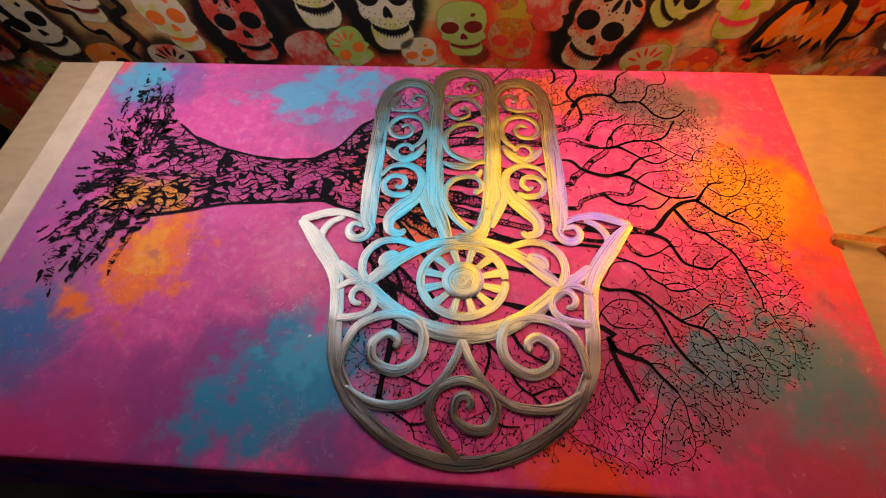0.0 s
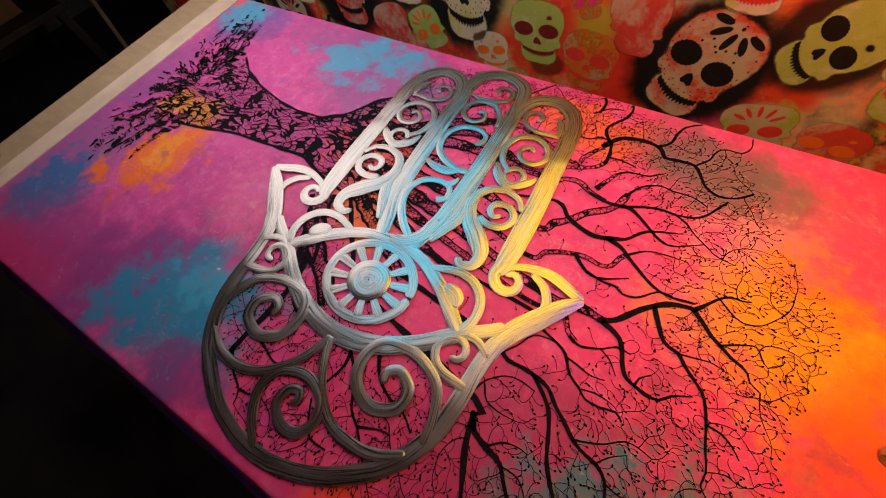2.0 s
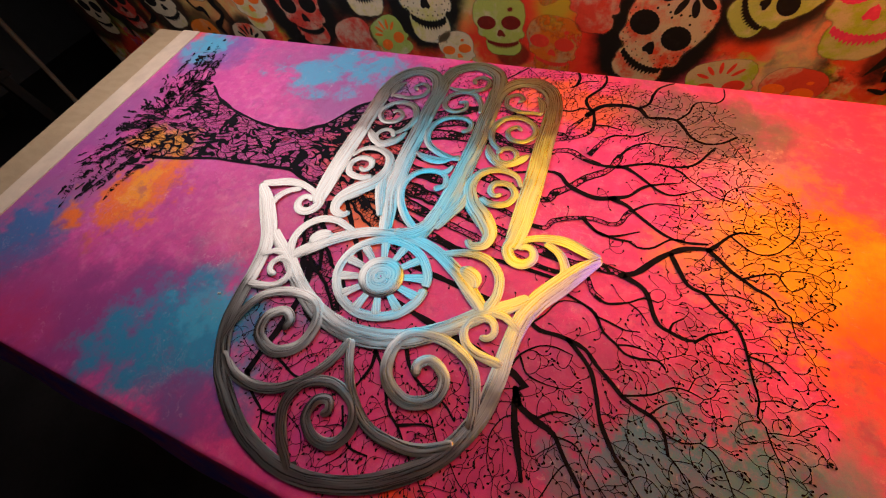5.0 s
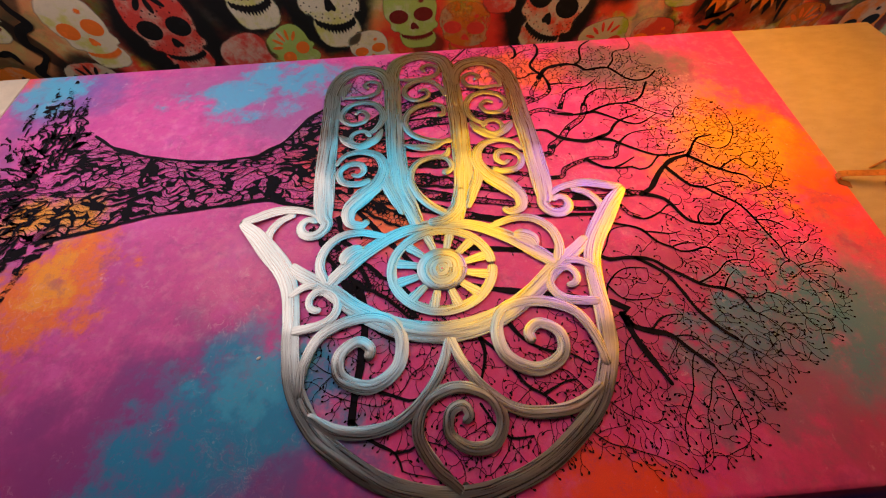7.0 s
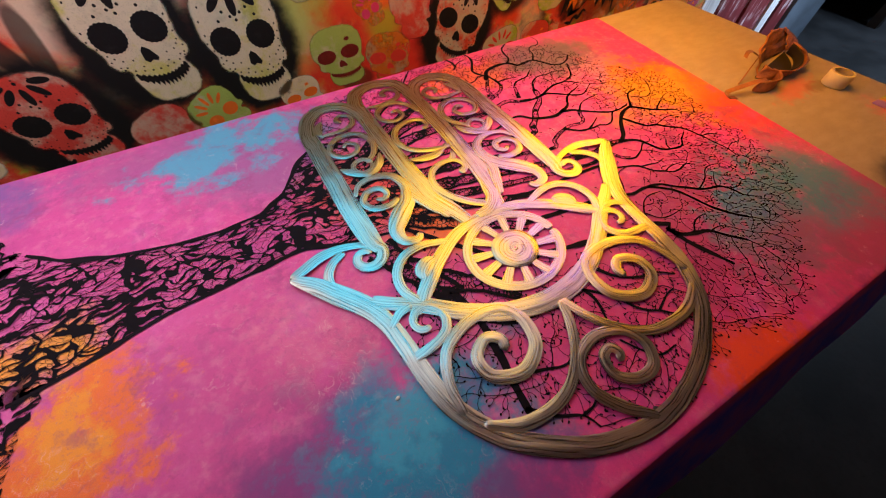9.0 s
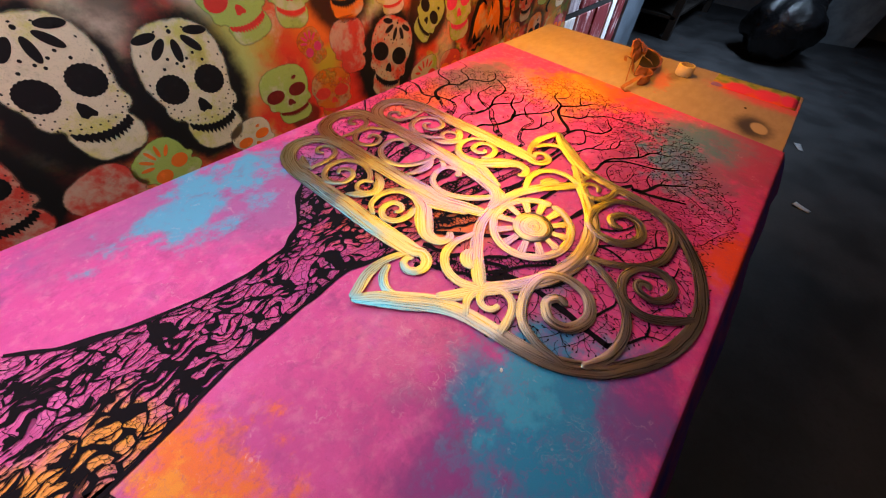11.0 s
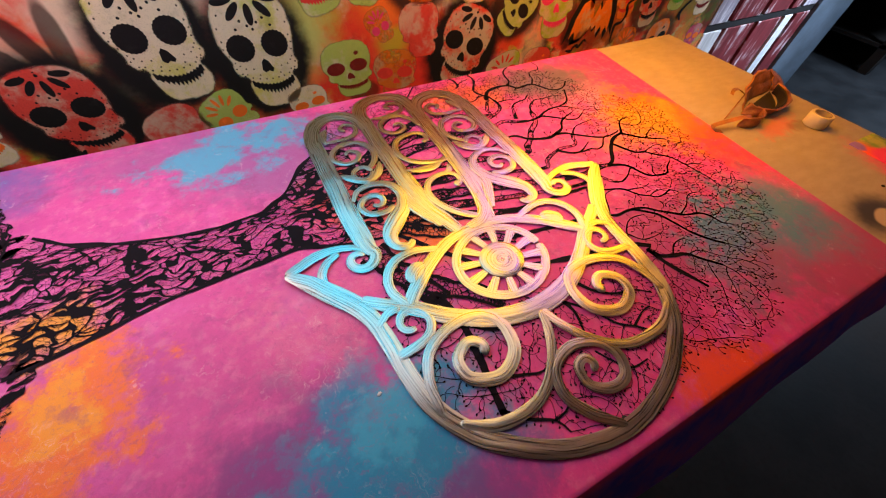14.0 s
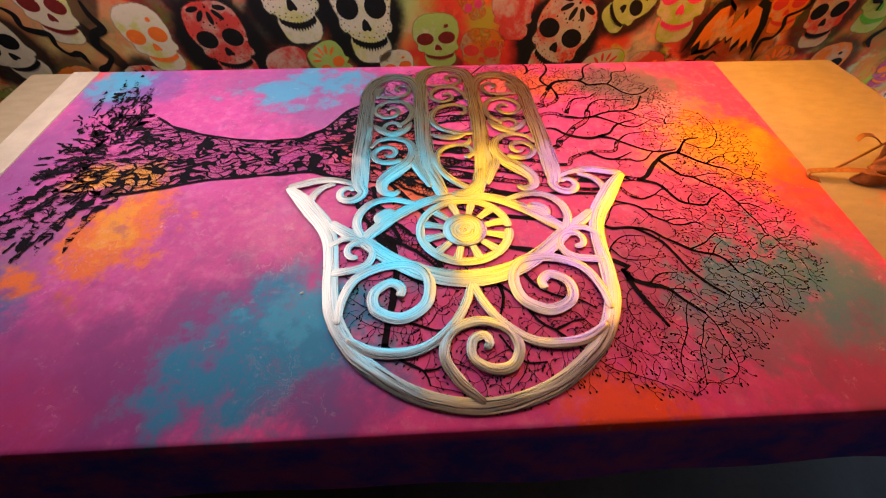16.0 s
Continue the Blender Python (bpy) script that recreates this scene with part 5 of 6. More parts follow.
strip("iris_ring", [(0.100 * math.cos(a), 0.002 + 0.088 * math.sin(a), 0.020) for a in (2 * math.pi * i / 24 for i in range(25))], crown=0.0004)
for i in range(12):
    a = radians(15 + 30 * i)
    strip("spoke", [(0.036 * math.cos(a), 0.034 * math.sin(a), 0.012), (0.068 * math.cos(a), 0.062 * math.sin(a), 0.017), (0.096 * math.cos(a), 0.085 * math.sin(a), 0.022)], crown=0.0003)
pupil = bmesh.new()
puv = pupil.loops.layers.uv.new("UVMap")
rings = [[pupil.verts.new((r * math.cos(a), r * 0.93 * math.sin(a), h)) for a in (2 * math.pi * i / 40 for i in range(40))] for r, h in ((0.050, -0.003), (0.050, 0.0022), (0.0495, 0.0025), (0.03, 0.0029), (0.014, 0.0032), (0.002, 0.0033))]
for a, b, r in zip(rings, rings[1:], (0.05, 0.05, 0.046, 0.03, 0.014)):
    for i in range(40):
        f = pupil.faces.new((a[i], a[(i + 1) % 40], b[(i + 1) % 40], b[i]))
        f.smooth = True
        for loop, (u, v) in zip(f.loops, ((i, r), (i + 1, r), (i + 1, r - 0.012), (i, r - 0.012))):
            loop[puv].uv = (u * 0.0075, v)
part("pupil", pupil, STEEL, hamsa, "domed ground disc")
strip("brow_ring", [(-0.228, -0.012, 0.020), (-0.243, 0.030, 0.020), (-0.235, 0.070, 0.020), (-0.205, 0.098, 0.020), (-0.165, 0.104, 0.018), (-0.128, 0.094, 0.016), (-0.100, 0.084, 0.010)], True)
strip("brow_bud", [(-0.196, 0.028, 0.012), (-0.190, 0.046, 0.034), (-0.172, 0.058, 0.036), (-0.152, 0.062, 0.014)], True)
strip("cheek_scroll", [(-0.288, -0.098, 0.018), (-0.252, -0.094, 0.018)] + curl(-0.238, -0.048, 0.042, 0.010, -80, 290, 0.018, 0.013), True)
strip("cheek_link", [(-0.300, -0.030, 0.012), (-0.270, -0.010, 0.016), (-0.240, -0.006, 0.020)], True)
strip("palm_scroll", [(-0.262, -0.215, 0.014), (-0.257, -0.160, 0.018), (-0.232, -0.112, 0.020), (-0.172, -0.086, 0.022), (-0.112, -0.092, 0.024), (-0.086, -0.128, 0.024), (-0.095, -0.180, 0.024), (-0.142, -0.207, 0.024),
                      (-0.190, -0.188, 0.023), (-0.196, -0.150, 0.022), (-0.165, -0.128, 0.020), (-0.142, -0.142, 0.020), (-0.146, -0.164, 0.018)], True)
strip("palm_band", [(0.0, -0.136, 0.016), (-0.016, -0.180, 0.018), (-0.045, -0.225, 0.018), (-0.090, -0.262, 0.019), (-0.140, -0.274, 0.020), (-0.195, -0.268, 0.020), (-0.245, -0.240, 0.012)], True)
strip("heel_scroll", [(-0.004, -0.368, 0.012), (-0.042, -0.330, 0.020), (-0.066, -0.285, 0.020), (-0.050, -0.240, 0.020), (0.0, -0.222, 0.020), (0.052, -0.238, 0.020), (0.070, -0.275, 0.020), (0.052, -0.308, 0.020),
                      (0.015, -0.312, 0.019), (-0.016, -0.290, 0.018), (-0.012, -0.258, 0.018), (0.010, -0.250, 0.017), (0.018, -0.266, 0.016), (0.006, -0.276, 0.012)])
# scrolls inside the outer fingers
strip("finger_scroll", [(-0.155, 0.395, 0.010), (-0.122, 0.425, 0.016), (-0.110, 0.470, 0.018), (-0.130, 0.512, 0.018), (-0.172, 0.524, 0.017), (-0.208, 0.504, 0.016), (-0.218, 0.470, 0.015), (-0.196, 0.442, 0.015),
                        (-0.162, 0.446, 0.014), (-0.150, 0.472, 0.013), (-0.168, 0.490, 0.012), (-0.184, 0.478, 0.010)], True)
strip("finger_scroll", [(-0.188, 0.272, 0.010), (-0.172, 0.262, 0.013), (-0.158, 0.276, 0.015), (-0.166, 0.298, 0.017), (-0.196, 0.300, 0.017), (-0.216, 0.276, 0.017), (-0.204, 0.246, 0.018), (-0.168, 0.238, 0.018),
                        (-0.140, 0.250, 0.016)], True)
strip("finger_scroll", [(-0.225, 0.300, 0.010), (-0.205, 0.330, 0.014), (-0.165, 0.340, 0.018), (-0.125, 0.322, 0.022), (-0.110, 0.280, 0.028), (-0.125, 0.235, 0.036), (-0.160, 0.200, 0.044), (-0.188, 0.165, 0.034), (-0.186, 0.132, 0.024), (-0.160, 0.122, 0.018), (-0.146, 0.136, 0.014)], True)
strip("finger_web", [(-0.112, 0.27, 0.010), (-0.104, 0.225, 0.026), (-0.088, 0.185, 0.024), (-0.070, 0.14, 0.012)], True)
strip("top_curl", [(-0.222, 0.545, 0.008), (-0.200, 0.548, 0.012), (-0.160, 0.546, 0.014), (-0.125, 0.562, 0.014), (-0.118, 0.596, 0.013), (-0.142, 0.612, 0.012), (-0.160, 0.596, 0.012), (-0.148, 0.582, 0.010)], True)
strip("top_leaf", [(-0.218, 0.548, 0.006), (-0.214, 0.585, 0.022), (-0.196, 0.612, 0.006)], True)
strip("knot_ring", [(-0.168 + 0.024 * math.cos(a), 0.388 + 0.024 * math.sin(a), 0.013) for a in (2 * math.pi * i / 16 for i in range(17))], True)
strip("knot_leaf", [(-0.222, 0.405, 0.005), (-0.206, 0.384, 0.022), (-0.180, 0.362, 0.020), (-0.150, 0.352, 0.006)], True)
strip("knot_leaf", [(-0.112, 0.415, 0.005), (-0.126, 0.384, 0.022), (-0.150, 0.360, 0.020), (-0.180, 0.346, 0.006)], True)
# the middle finger
strip("middle_scroll", [(-0.060, 0.610, 0.008), (-0.035, 0.604, 0.013), (0.010, 0.606, 0.015), (0.045, 0.622, 0.014), (0.050, 0.652, 0.013), (0.026, 0.668, 0.013), (0.004, 0.652, 0.012), (0.014, 0.636, 0.010)])
strip("middle_scroll", [(0.060, 0.520, 0.010), (0.050, 0.560, 0.015), (0.022, 0.592, 0.016), (-0.020, 0.594, 0.016), (-0.048, 0.566, 0.015), (-0.044, 0.530, 0.015), (-0.014, 0.514, 0.014), (0.014, 0.530, 0.013), (0.008, 0.556, 0.012), (-0.012, 0.552, 0.010)])
strip("middle_scroll", [(0.030, 0.446, 0.014), (0.048, 0.452, 0.014), (0.048, 0.480, 0.014), (0.018, 0.494, 0.016), (-0.025, 0.484, 0.017), (-0.052, 0.446, 0.018), (-0.048, 0.400, 0.018), (-0.020, 0.370, 0.018), (0.025, 0.352, 0.018), (0.062, 0.350, 0.010)])
strip("middle_leaf", [(-0.062, 0.352, 0.006), (-0.030, 0.338, 0.020), (0.012, 0.336, 0.022), (0.056, 0.362, 0.006)])
strip("middle_scroll", [(0.026, 0.246, 0.022), (0.048, 0.262, 0.014), (0.040, 0.292, 0.014), (0.005, 0.300, 0.016), (-0.032, 0.284, 0.017), (-0.050, 0.245, 0.018), (-0.040, 0.200, 0.019), (-0.012, 0.160, 0.020), (0.030, 0.125, 0.018)])
strip("middle_leaf", [(0.050, 0.330, 0.006), (0.040, 0.306, 0.016), (0.016, 0.296, 0.008)])
strip("middle_web", [(0.062, 0.200, 0.012), (0.050, 0.150, 0.030), (0.020, 0.118, 0.030), (-0.020, 0.112, 0.016)])
for x, y in ((-0.30, -0.08), (0.30, -0.08), (0.0, -0.36), (-0.245, 0.30), (0.245, 0.30), (0.0, 0.71)):
    foot = lathe(((0.006, -0.0045), (0.006, -0.002)), 10)
    part("standoff", foot, STEELLEG, hamsa, at=pose(x, y, 0))

# ---------------------------------------------------------------- things on the bare end of the table
CREAM = plain("masking_tape", (0.68, 0.56, 0.34), 0.7, vary=0.1, scale=60)
CARD = plain("grey_cardboard", (0.30, 0.22, 0.14), 0.8, vary=0.15)
LEATHER = plain("tan_leather", (0.30, 0.10, 0.028), 0.5, vary=0.55, scale=60, bump=0.8)
LEATHERDARK = plain("dark_leather_lining", (0.018, 0.009, 0.006), 0.8, vary=0.3)
BRASS = plain("brass", (0.55, 0.40, 0.15), 0.35, 1.0)
WHITE = plain("white_plastic", (0.72, 0.72, 0.70), 0.4, vary=0.08)
BLACKGLASS = plain("dark_bottle", (0.02, 0.018, 0.02), 0.25, vary=0.2)
PAPER = plain("paper_label", (0.66, 0.66, 0.62), 0.7, vary=0.1)

roll = tagged(empty("tape_roll", pose(1.192, 0.290, TOP - 0.002, 0, 0, 20)), "roll of cream masking tape lying flat on the board", "tape")
roll.scale = (0.74, 0.74, 0.85)
part("tape", lathe(((0.041, 0.001), (0.043, 0.003), (0.043, 0.044), (0.041, 0.046), (0.034, 0.046), (0.032, 0.044), (0.032, 0.003), (0.034, 0.001)), 40, True), CREAM, roll)
part("core", lathe(((0.0317, 0.0), (0.0317, 0.047), (0.0295, 0.047), (0.0295, 0.0)), 40, True), CARD, roll, "grey cardboard core")


def sheet(fn, nu, nv, thick, wrinkle=0.0):
    """A skin of even thickness over fn(u, v), u and v from 0 to 1."""
    bm = bmesh.new()
    top, low = [], []
    for i in range(nu + 1):
        a, b = [], []
        for j in range(nv + 1):
            u, v = i / nu, j / nv
            p = Vector(fn(u, v))
            p += wrinkle * noise.noise_vector(p * 38) * min(1, p.z * 60)
            du = Vector(fn(min(1, u + 0.01), v)) - Vector(fn(max(0, u - 0.01), v))
            dv = Vector(fn(u, min(1, v + 0.01))) - Vector(fn(u, max(0, v - 0.01)))
            n = du.cross(dv)
            n = n.normalized() if n.length > 1e-9 else Vector((0, 0, 1))
            a.append(bm.verts.new(p + n * thick / 2))
            b.append(bm.verts.new(p - n * thick / 2))
        top.append(a)
        low.append(b)
    for i in range(nu):
        for j in range(nv):
            bm.faces.new((top[i][j], top[i + 1][j], top[i + 1][j + 1], top[i][j + 1])).smooth = True
            bm.faces.new((low[i][j], low[i][j + 1], low[i + 1][j + 1], low[i + 1][j])).smooth = True
    for i in range(nu):
        bm.faces.new((top[i][0], low[i][0], low[i + 1][0], top[i + 1][0]))
        bm.faces.new((top[i][nv], top[i + 1][nv], low[i + 1][nv], low[i][nv]))
    for j in range(nv):
        bm.faces.new((top[0][j], top[0][j + 1], low[0][j + 1], low[0][j]))
        bm.faces.new((top[nu][j], low[nu][j], low[nu][j + 1], top[nu][j + 1]))
    bmesh.ops.recalc_face_normals(bm, faces=bm.faces[:])
    return bm


def strap(points, width, thick, side=(0, 0, 1)):
    """A leather strap along 3D points, its flat side set by the side vector."""
    line = smooth_line([tuple(p) for p in points], 0.008)
    s = Vector(side).normalized() * width
    bm = bmesh.new()
    prev = None
    for i, q in enumerate(line):
        a, b = line[max(0, i - 1)], line[min(len(line) - 1, i + 1)]
        d = Vector(b[:3]) - Vector(a[:3])
        n = d.cross(s).normalized() * thick / 2
        p = Vector(q[:3])
        ring = [bm.verts.new(p + s / 2 + n), bm.verts.new(p - s / 2 + n), bm.verts.new(p - s / 2 - n), bm.verts.new(p + s / 2 - n)]
        if prev:
            for j in range(4):
                bm.faces.new((prev[j], ring[j], ring[(j + 1) % 4], prev[(j + 1) % 4]))
        else:
            bm.faces.new(ring)
        prev = ring
    bm.faces.new(prev)
    bmesh.ops.recalc_face_normals(bm, faces=bm.faces[:])
    return bm


def tool_pouch():
    """An open leather tool pouch slumped on its side; local x runs along its mouth."""
    t = tagged(empty("tool_pouch", pose(1.078, 0.385, TOP - 0.002, 0, 0, 12)), "worn tan leather tool pouch slumped open with a loose strap", "pouch")

    def back(u, v):
        x = -0.02 + 0.20 * u + 0.03 * v
        wave = 0.012 * math.sin(5 * u)
        return (x, 0.055 + 0.035 * v + wave + 0.02 * u, 0.004 + (0.085 + 0.045 * math.sin(math.pi * min(1, u * 1.1))) * v)

    def front(u, v):
        a = math.pi * (u - 0.02)
        r = 0.055 + 0.018 * v
        return (0.060 - 0.098 * math.cos(a) * (1 - 0.10 * v), 0.050 - r * math.sin(a), 0.004 + (0.060 - 0.018 * math.sin(a)) * v + 0.012 * u * v)

    def lining(u, v):
        x, y, z = front(u, v * 0.92)
        return (0.06 + (x - 0.06) * 0.93, 0.052 + (y - 0.052) * 0.9, z)

    def wing(u, v):
        a = 0.3 + 2.0 * v
        return (0.165 + 0.065 * math.sin(a) * u + 0.01 * v, 0.075 - 0.045 * math.cos(a) * (0.4 + 0.6 * u), 0.006 + 0.085 * v * (1 - 0.25 * u * u))

    def small(u, v):
        a = math.pi * u
        return (-0.060 - 0.045 * math.cos(a), 0.030 - 0.035 * math.sin(a), 0.003 + (0.048 + 0.012 * math.sin(3 * u)) * v)
    t.scale = (1.26, 1.05, 0.54)
    part("back_panel", sheet(back, 24, 12, 0.004, 0.007), LEATHER, t)
    part("front_pocket", sheet(front, 28, 10, 0.004, 0.006), LEATHER, t)
    part("lining", sheet(lining, 18, 6, 0.002), LEATHERDARK, t, "dark inside of the pocket")
    part("base", sheet(lambda u, v: (-0.035 + 0.19 * u, 0.055 - 0.10 * math.sin(math.pi * u) * v * 0.55, 0.004), 14, 4, 0.004), LEATHERDARK, t)
    part("side_flap", sheet(wing, 14, 14, 0.004, 0.009), LEATHER, t)
    part("small_pocket", sheet(small, 20, 8, 0.0035, 0.007), LEATHER, t)
    part("strap", strap(((-0.07, 0.02, 0.045), (-0.11, 0.035, 0.052), (-0.15, 0.055, 0.040), (-0.175, 0.070, 0.022), (-0.180, 0.060, 0.008), (-0.165, 0.045, 0.004)), 0.014, 0.003, (0.3, 0.9, 0.2)), LEATHER, t, "loose curled strap")
    part("strap", strap(((-0.10, 0.07, 0.004), (-0.06, 0.075, 0.035), (-0.02, 0.08, 0.075), (0.02, 0.085, 0.10)), 0.016, 0.003, (0.9, 0.1, -0.4)), LEATHER, t)
    part("strap", strap(((-0.015, 0.085, 0.085), (-0.03, 0.10, 0.11), (-0.055, 0.105, 0.118), (-0.07, 0.10, 0.105)), 0.012, 0.003, (0.2, 0.9, 0.2)), LEATHER, t, "small loop")
    for x, z in ((-0.045, 0.03), (0.03, 0.042), (0.09, 0.046)):
        part("rivet", lathe(((0.004, 0.0), (0.004, 0.001), (0.002, 0.002)), 10), BRASS, t, at=pose(x, -0.008 - 0.012 * (x > 0), z, 90))
    return t


tool_pouch()

NEON = Nodes("neon_spray_paper", 0.7, 0.0, 0.25)
np_ = NEON.pos()
ns = NEON.add("ShaderNodeSeparateXYZ")
NEON.put(np_, ns.inputs[0])
nf = NEON.add("ShaderNodeCombineXYZ")
NEON.put(ns.outputs[0], nf.inputs[0])
NEON.put(ns.outputs[1], nf.inputs[1])
ng = NEON.noise(np_, 30, 5)
nc = NEON.mix(NEON.map(ng, 0.35, 0.65), (0.45, 0.42, 0.05), (0.22, 0.32, 0.03))
for center, radius, paint in (((1.21, 0.03), (0.055, 0.15), (0.92, 0.10, 0.05)), ((1.235, 0.085), (0.055, 0.045), (0.92, 0.05, 0.15)), ((1.245, -0.010), (0.055, 0.045), (0.92, 0.045, 0.17)),
                              ((1.255, -0.085), (0.055, 0.030), (0.92, 0.04, 0.20)), ((1.20, 0.165), (0.025, 0.025), (0.30, 0.15, 0.55))):
    nc = NEON.blob(nc, nf.outputs[0], ng, center, radius, 0, paint, 1.0, 0.25, 0.35)
NEON.color(nc)


def curled_paper():
    return sheet(lambda u, v: (1.185 + (0.155 - 0.012 * v) * u, -0.112 + 0.292 * v, TOP - 0.0008 + 0.0025 * max(0, math.sin(2.2 * math.pi * v)) * u), 10, 16, 0.0008)


tagged(part("sprayed_paper", curled_paper(), NEON.mat), "sheet of paper sprayed neon pink and green at the corner", "paper")
chip = bmesh.new()
bmesh.ops.create_icosphere(chip, subdivisions=1, radius=0.005)
for v in chip.verts:
    v.co.z = max(-0.002, v.co.z * 0.5)
tagged(part("paint_chip", chip, LEATHERDARK, at=pose(1.06, 0.03, TOP + 0.0001)), "small dark crumb of dried paint on the board", "debris")

fluff = bmesh.new()
bmesh.ops.create_icosphere(fluff, subdivisions=1, radius=0.003)
for v in fluff.verts:
    v.co = Vector((v.co.x * 1.6, v.co.y, max(-0.0012, v.co.z * 0.5)))
tagged(part("thread_crumb", fluff, WHITE, at=pose(-0.345, 0.124, TOP + 0.0014, 0, 0, 25)), "tiny white crumb of thread on the tapestry", "debris")
bottle = tagged(empty("paint_bottle", pose(-1.272, 0.045, TOP - 0.002, 0, 0, 30)), "small dark bottle with a white cap and a blank label", "bottle")
part("body", lathe(((0.001, 0.0), (0.021, 0.0), (0.023, 0.003), (0.023, 0.060), (0.019, 0.070), (0.011, 0.074), (0.011, 0.080), (0.001, 0.080)), 24), BLACKGLASS, bottle)
part("cap", lathe(((0.001, 0.078), (0.014, 0.078), (0.014, 0.096), (0.012, 0.098), (0.009, 0.112), (0.001, 0.112)), 20), WHITE, bottle, "white screw cap")
part("label", lathe(((0.0234, 0.018), (0.0234, 0.050), (0.0230, 0.050), (0.0230, 0.018)), 24, True), PAPER, bottle, "plain white label")


# ---------------------------------------------------------------- the plank wall past the skulls
def plank_material(name, paint, worn, amount):
    k = Nodes(name, 0.65, 0.0, 0.3)
    p = k.pos()
    m = k.add("ShaderNodeMapping")
    k.put(k.vec("ADD", p, k.vec("SCALE", (0.0, 0.0, 7.0), k.add("ShaderNodeObjectInfo").outputs["Random"])), m.inputs[0])
    m.inputs[3].default_value = (26, 26, 3)
    grain = k.noise(m.outputs[0], 1.0, 5, 0.6)
    c = k.mix(k.map(grain, 0.3, 0.7), tuple(x * 0.55 for x in paint), paint)
    c = k.mix(k.map(k.math("ADD", grain, k.math("MULTIPLY", k.noise(p, 9, 4), 0.5)), 0.95 - amount, 1.1 - amount, 0, 0.9), c, worn)
    k.bump(grain, 0.4, 0.003)
    return k.color(c)


REDPLANK = plank_material("worn_red_paint", (0.20, 0.026, 0.034), (0.62, 0.56, 0.60), 0.16)
GREYPLANK = plank_material("worn_grey_paint", (0.42, 0.38, 0.46), (0.70, 0.68, 0.74), 0.20)
WHITEPLANK = plank_material("worn_white_paint", (0.86, 0.88, 0.92), (0.25, 0.22, 0.24), 0.06)
PITCH = plain("black_gap", (0.012, 0.012, 0.014), 0.7)
wall_planks = tagged(part("wall_planks", box(1.96, 3.05, WALL + 0.03, WALL + 0.12, 0.0, 2.7), PITCH), "wall clad in worn red and white painted planks", "wall", kind="structure")
x = 1.978
for w, low, high in ((0.155, WHITEPLANK, GREYPLANK), (0.265, REDPLANK, REDPLANK), (0.235, REDPLANK, REDPLANK), (0.085, WHITEPLANK, REDPLANK), (0.150, REDPLANK, GREYPLANK)):
    part("plank", box(x, x + w, WALL, WALL + 0.03, 0.0, 0.735, 0.004), low, wall_planks)
    part("plank", box(x, x + w, WALL, WALL + 0.03, 0.775, 2.7, 0.004), high, wall_planks)
    x += w + 0.042
part("rail", box(1.965, 3.045, WALL + 0.004, WALL + 0.03, 0.737, 0.773, 0.002), PITCH, wall_planks, "black cross rail")
tagged(part("door_frame", box(3.05, 3.50, WALL - 0.02, WALL + 0.14, 0.0, 2.7, 0.004), plain("blue_grey_paint", (0.11, 0.145, 0.19), 0.6)), "blue-grey painted door frame at the end of the planks", "frame", kind="structure")

# ---------------------------------------------------------------- far corners in the dark
DARKWOOD = plain("dark_bench_wood", (0.035, 0.028, 0.025), 0.6, vary=0.4)
PALEEDGE = plain("pale_bench_edge", (0.22, 0.20, 0.18), 0.6)
bench = tagged(empty("workbench", pose(5.9, 1.6, 0)), "dark wooden workbench with a pale front edge", "bench")
part("top", box(-1.0, 1.0, -0.5, 0.5, 0.74, 0.78, 0.004), DARKWOOD, bench)
part("edge", box(-1.0, 1.0, -0.52, -0.503, 0.735, 0.785, 0.002), PALEEDGE, bench, "pale edge strip")
part("shelf", box(-0.95, 0.95, -0.45, 0.45, 0.22, 0.25), DARKWOOD, bench)
for a in (-0.95, 0.87):
    for b in (-0.48, 0.40):
        part("leg", box(a, a + 0.08, b, b + 0.08, 0.0, 0.74), DARKWOOD, bench)


def refuse_bag():
    k = Nodes("black_plastic_film", 0.22, 0.0, 0.6)
    k.bump(k.noise(k.pos(), 18, 5), 0.9, 0.02)
    mat = k.color(k.mix(k.noise(k.pos(), 6, 2), (0.006, 0.006, 0.007), (0.014, 0.014, 0.016)))
    bm = bmesh.new()
    bmesh.ops.create_icosphere(bm, subdivisions=4, radius=1.0)
    for v in bm.verts:
        n = 1 + 0.22 * noise.noise(v.co * 1.7) + 0.10 * noise.noise(v.co * 5)
        c = v.co * n
        pinch = 1 - 0.6 * max(0, c.z) ** 2
        v.co = Vector((c.x * 0.42 * pinch, c.y * 0.36 * pinch, max(0.0, 0.34 + c.z * 0.42)))
    for f in bm.faces:
        f.smooth = True
    bag = tagged(empty("refuse_bag", pose(5.45, 0.12, 0.0)), "full black plastic refuse bag slumped on the floor", "bag")
    part("sack", bm, mat, bag)
    tuft = lathe(((0.001, 0.60), (0.045, 0.62), (0.030, 0.67), (0.055, 0.73), (0.085, 0.79), (0.001, 0.775)), 14)
    for v in tuft.verts:
        v.co += Vector((0.02, 0.015, 0.0)) * (v.co.z - 0.6) * 6 + 0.02 * noise.noise_vector(v.co * 14) * (v.co.z > 0.65)
    part("tied_neck", tuft, mat, bag, "gathered neck of the bag")
    part("tie", lathe(((0.034, 0.655), (0.042, 0.660), (0.042, 0.672), (0.034, 0.677)), 14, True), WHITE, bag, "pale tie round the neck")
    return bag


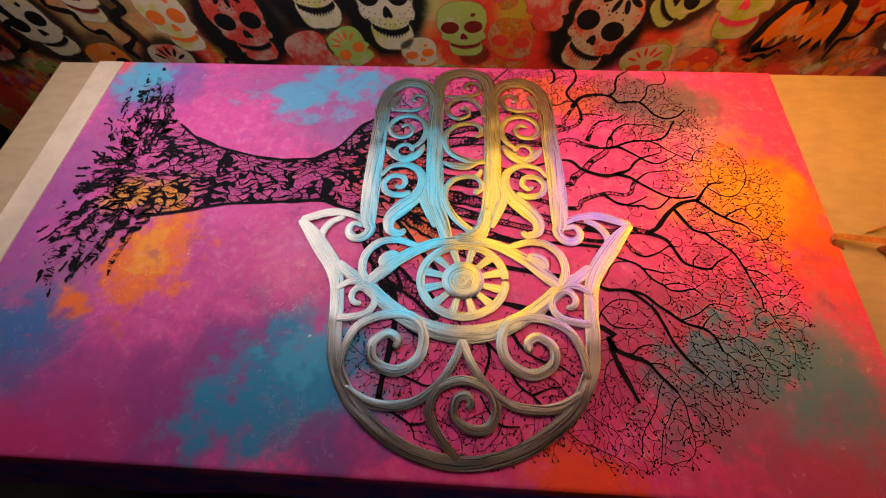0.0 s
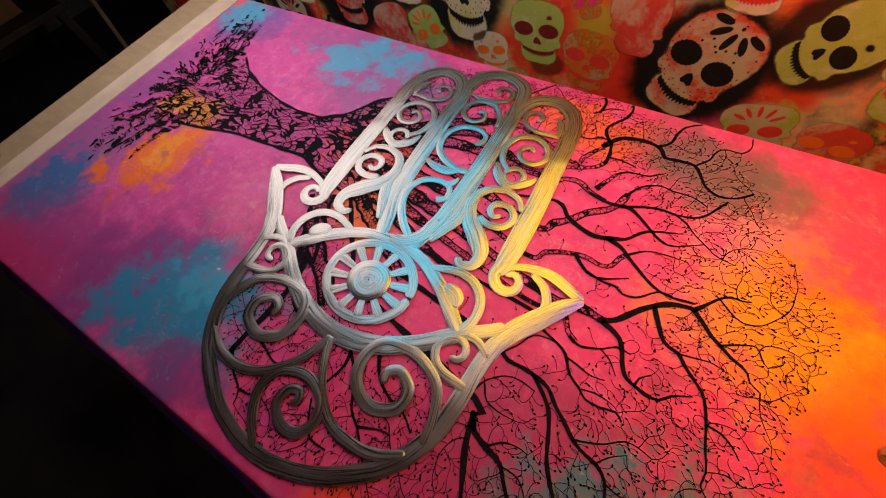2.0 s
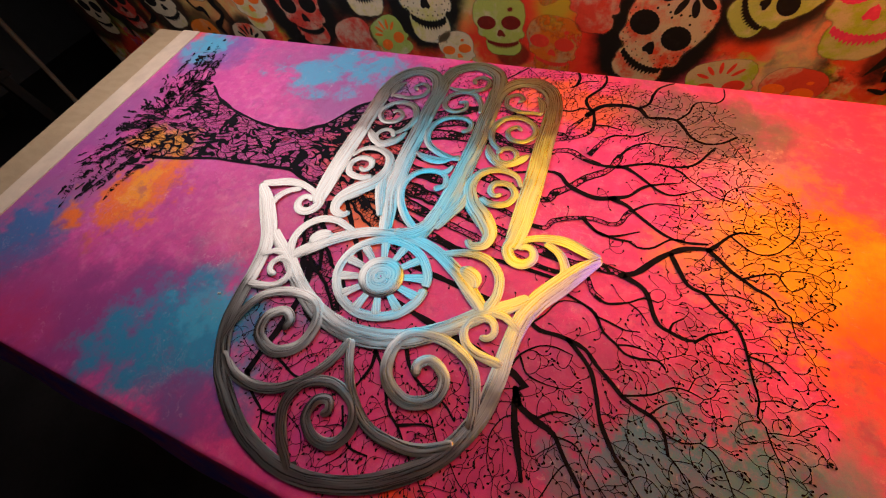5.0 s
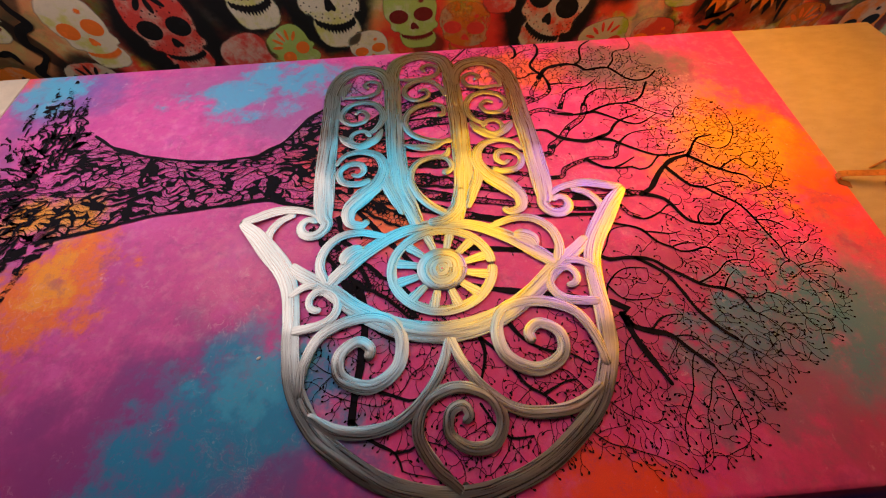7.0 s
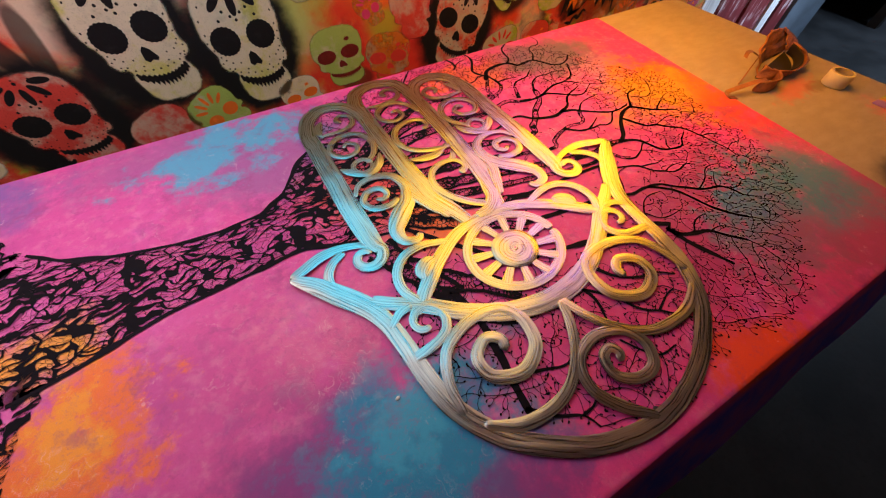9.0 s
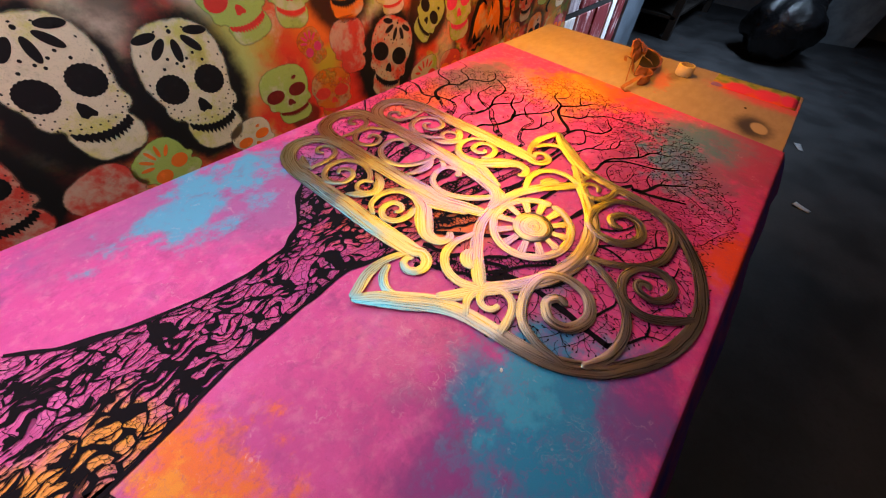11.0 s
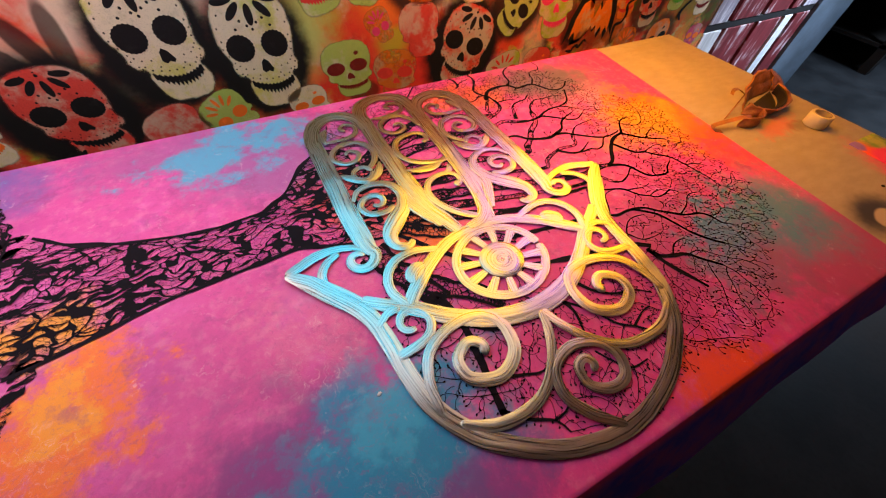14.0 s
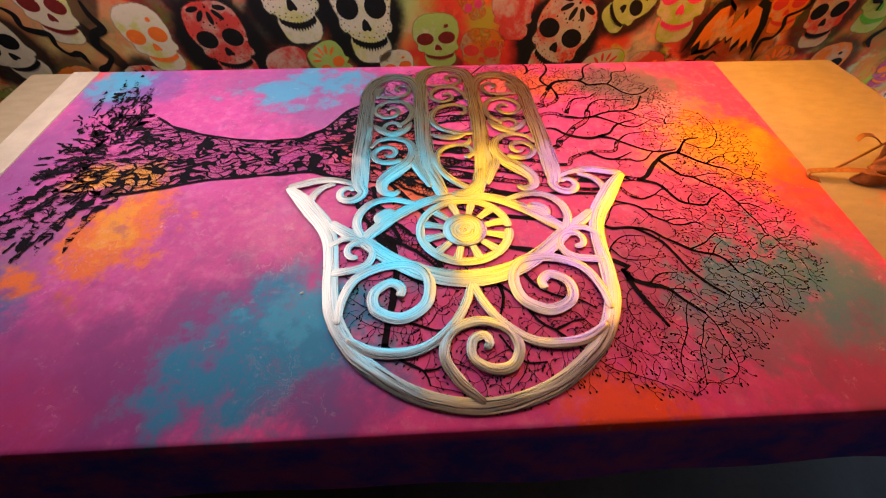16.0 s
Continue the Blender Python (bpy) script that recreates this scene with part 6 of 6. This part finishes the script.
refuse_bag()
panel = tagged(part("leaning_panel", box(-0.02, 0.02, -0.30, 0.30, 0.0, 1.1, 0.004), plain("grey_panel", (0.30, 0.33, 0.36), 0.6), at=pose(6.7, -0.42, 0.0, 0, -10, 20)), "pale grey board leaning upright behind the bag", "board")

scrap = plain("scrap_paper", (0.55, 0.56, 0.58), 0.8)
for px, py, r in ((3.25, -0.50, 20), (2.35, -0.62, 70), (3.9, 0.2, 130)):
    tagged(part("paper_scrap", sheet(lambda u, v: (0.10 * u - 0.05, 0.035 * v * (1 + 0.5 * u) - 0.02, 0.003 + 0.008 * u * u), 5, 3, 0.0012), scrap, at=pose(px, py, 0.0, 0, 0, r)), "torn white paper scrap on the concrete floor", "scrap", "floor litter")

stand = tagged(empty("low_bench", pose(-3.75, 0.35, 0)), "low dark bench in the shade", "bench")
part("top", box(-0.50, 0.50, -0.85, 0.65, 0.46, 0.50, 0.004), DARKWOOD, stand)
for a in (-0.48, 0.42):
    for b in (-0.82, 0.57):
        part("leg", box(a, a + 0.06, b, b + 0.06, 0.0, 0.46), DARKWOOD, stand)
CARTON = plain("brown_cardboard", (0.26, 0.14, 0.065), 0.85, vary=0.15, scale=12)
carton = tagged(empty("cardboard_box", pose(-3.58, 0.62, 0.50, 0, 0, 4)), "closed brown cardboard box on the low bench", "box")
part("body", box(-0.16, 0.16, -0.19, 0.19, 0.0, 0.255, 0.004), CARTON, carton)
part("flap", box(-0.16, -0.002, -0.19, 0.19, 0.256, 0.260), CARTON, carton)
part("flap", box(0.002, 0.16, -0.19, 0.19, 0.256, 0.260), CARTON, carton)
BLUECARD = plain("blue_printed_card", (0.03, 0.10, 0.26), 0.5, vary=0.2)
bluebox = tagged(empty("blue_box", pose(-3.62, 0.14, 0.50, 0, 0, -6)), "blue printed box with a pale label on the low bench", "box")
part("body", box(-0.14, 0.14, -0.16, 0.16, 0.0, 0.13, 0.003), BLUECARD, bluebox)
label = part("label", box(0.1405, 0.1415, -0.14, 0.12, 0.025, 0.105), plain("pale_blue_label", (0.30, 0.42, 0.55), 0.5), bluebox, "pale blue label")
for n, (a, b) in enumerate(((-0.12, -0.09), (-0.075, -0.065), (-0.05, -0.02), (0.0, 0.012), (0.03, 0.05), (0.07, 0.10))):
    part("print_bar", box(0.1416, 0.1422, a, b, 0.045, 0.085 - 0.01 * (n % 2)), BLUECARD, label)
tagged(part("dust_sheet", sheet(lambda u, v: (-4.28 + 0.05 * math.sin(9 * u), -0.4 + 1.2 * u, 0.5 + 0.9 * v + 0.0 * u), 30, 6, 0.004), plain("grey_blue_cloth", (0.20, 0.25, 0.30), 0.9)), "grey-blue dust sheet hanging behind the bench", "sheet")
pole = lathe(((0.001, 0.0), (0.014, 0.0), (0.014, 2.1), (0.001, 2.1)), 12)
axis = Vector((-0.10, 0.09, 0.39)).to_track_quat("Z", "Y").to_matrix().to_4x4()
tagged(part("wooden_pole", pole, plain("pale_pole_wood", (0.34, 0.24, 0.17), 0.6), at=Matrix.Translation((-2.69, 0.91, 0.005)) @ axis), "thin pale wooden pole leaning in the corner", "pole")
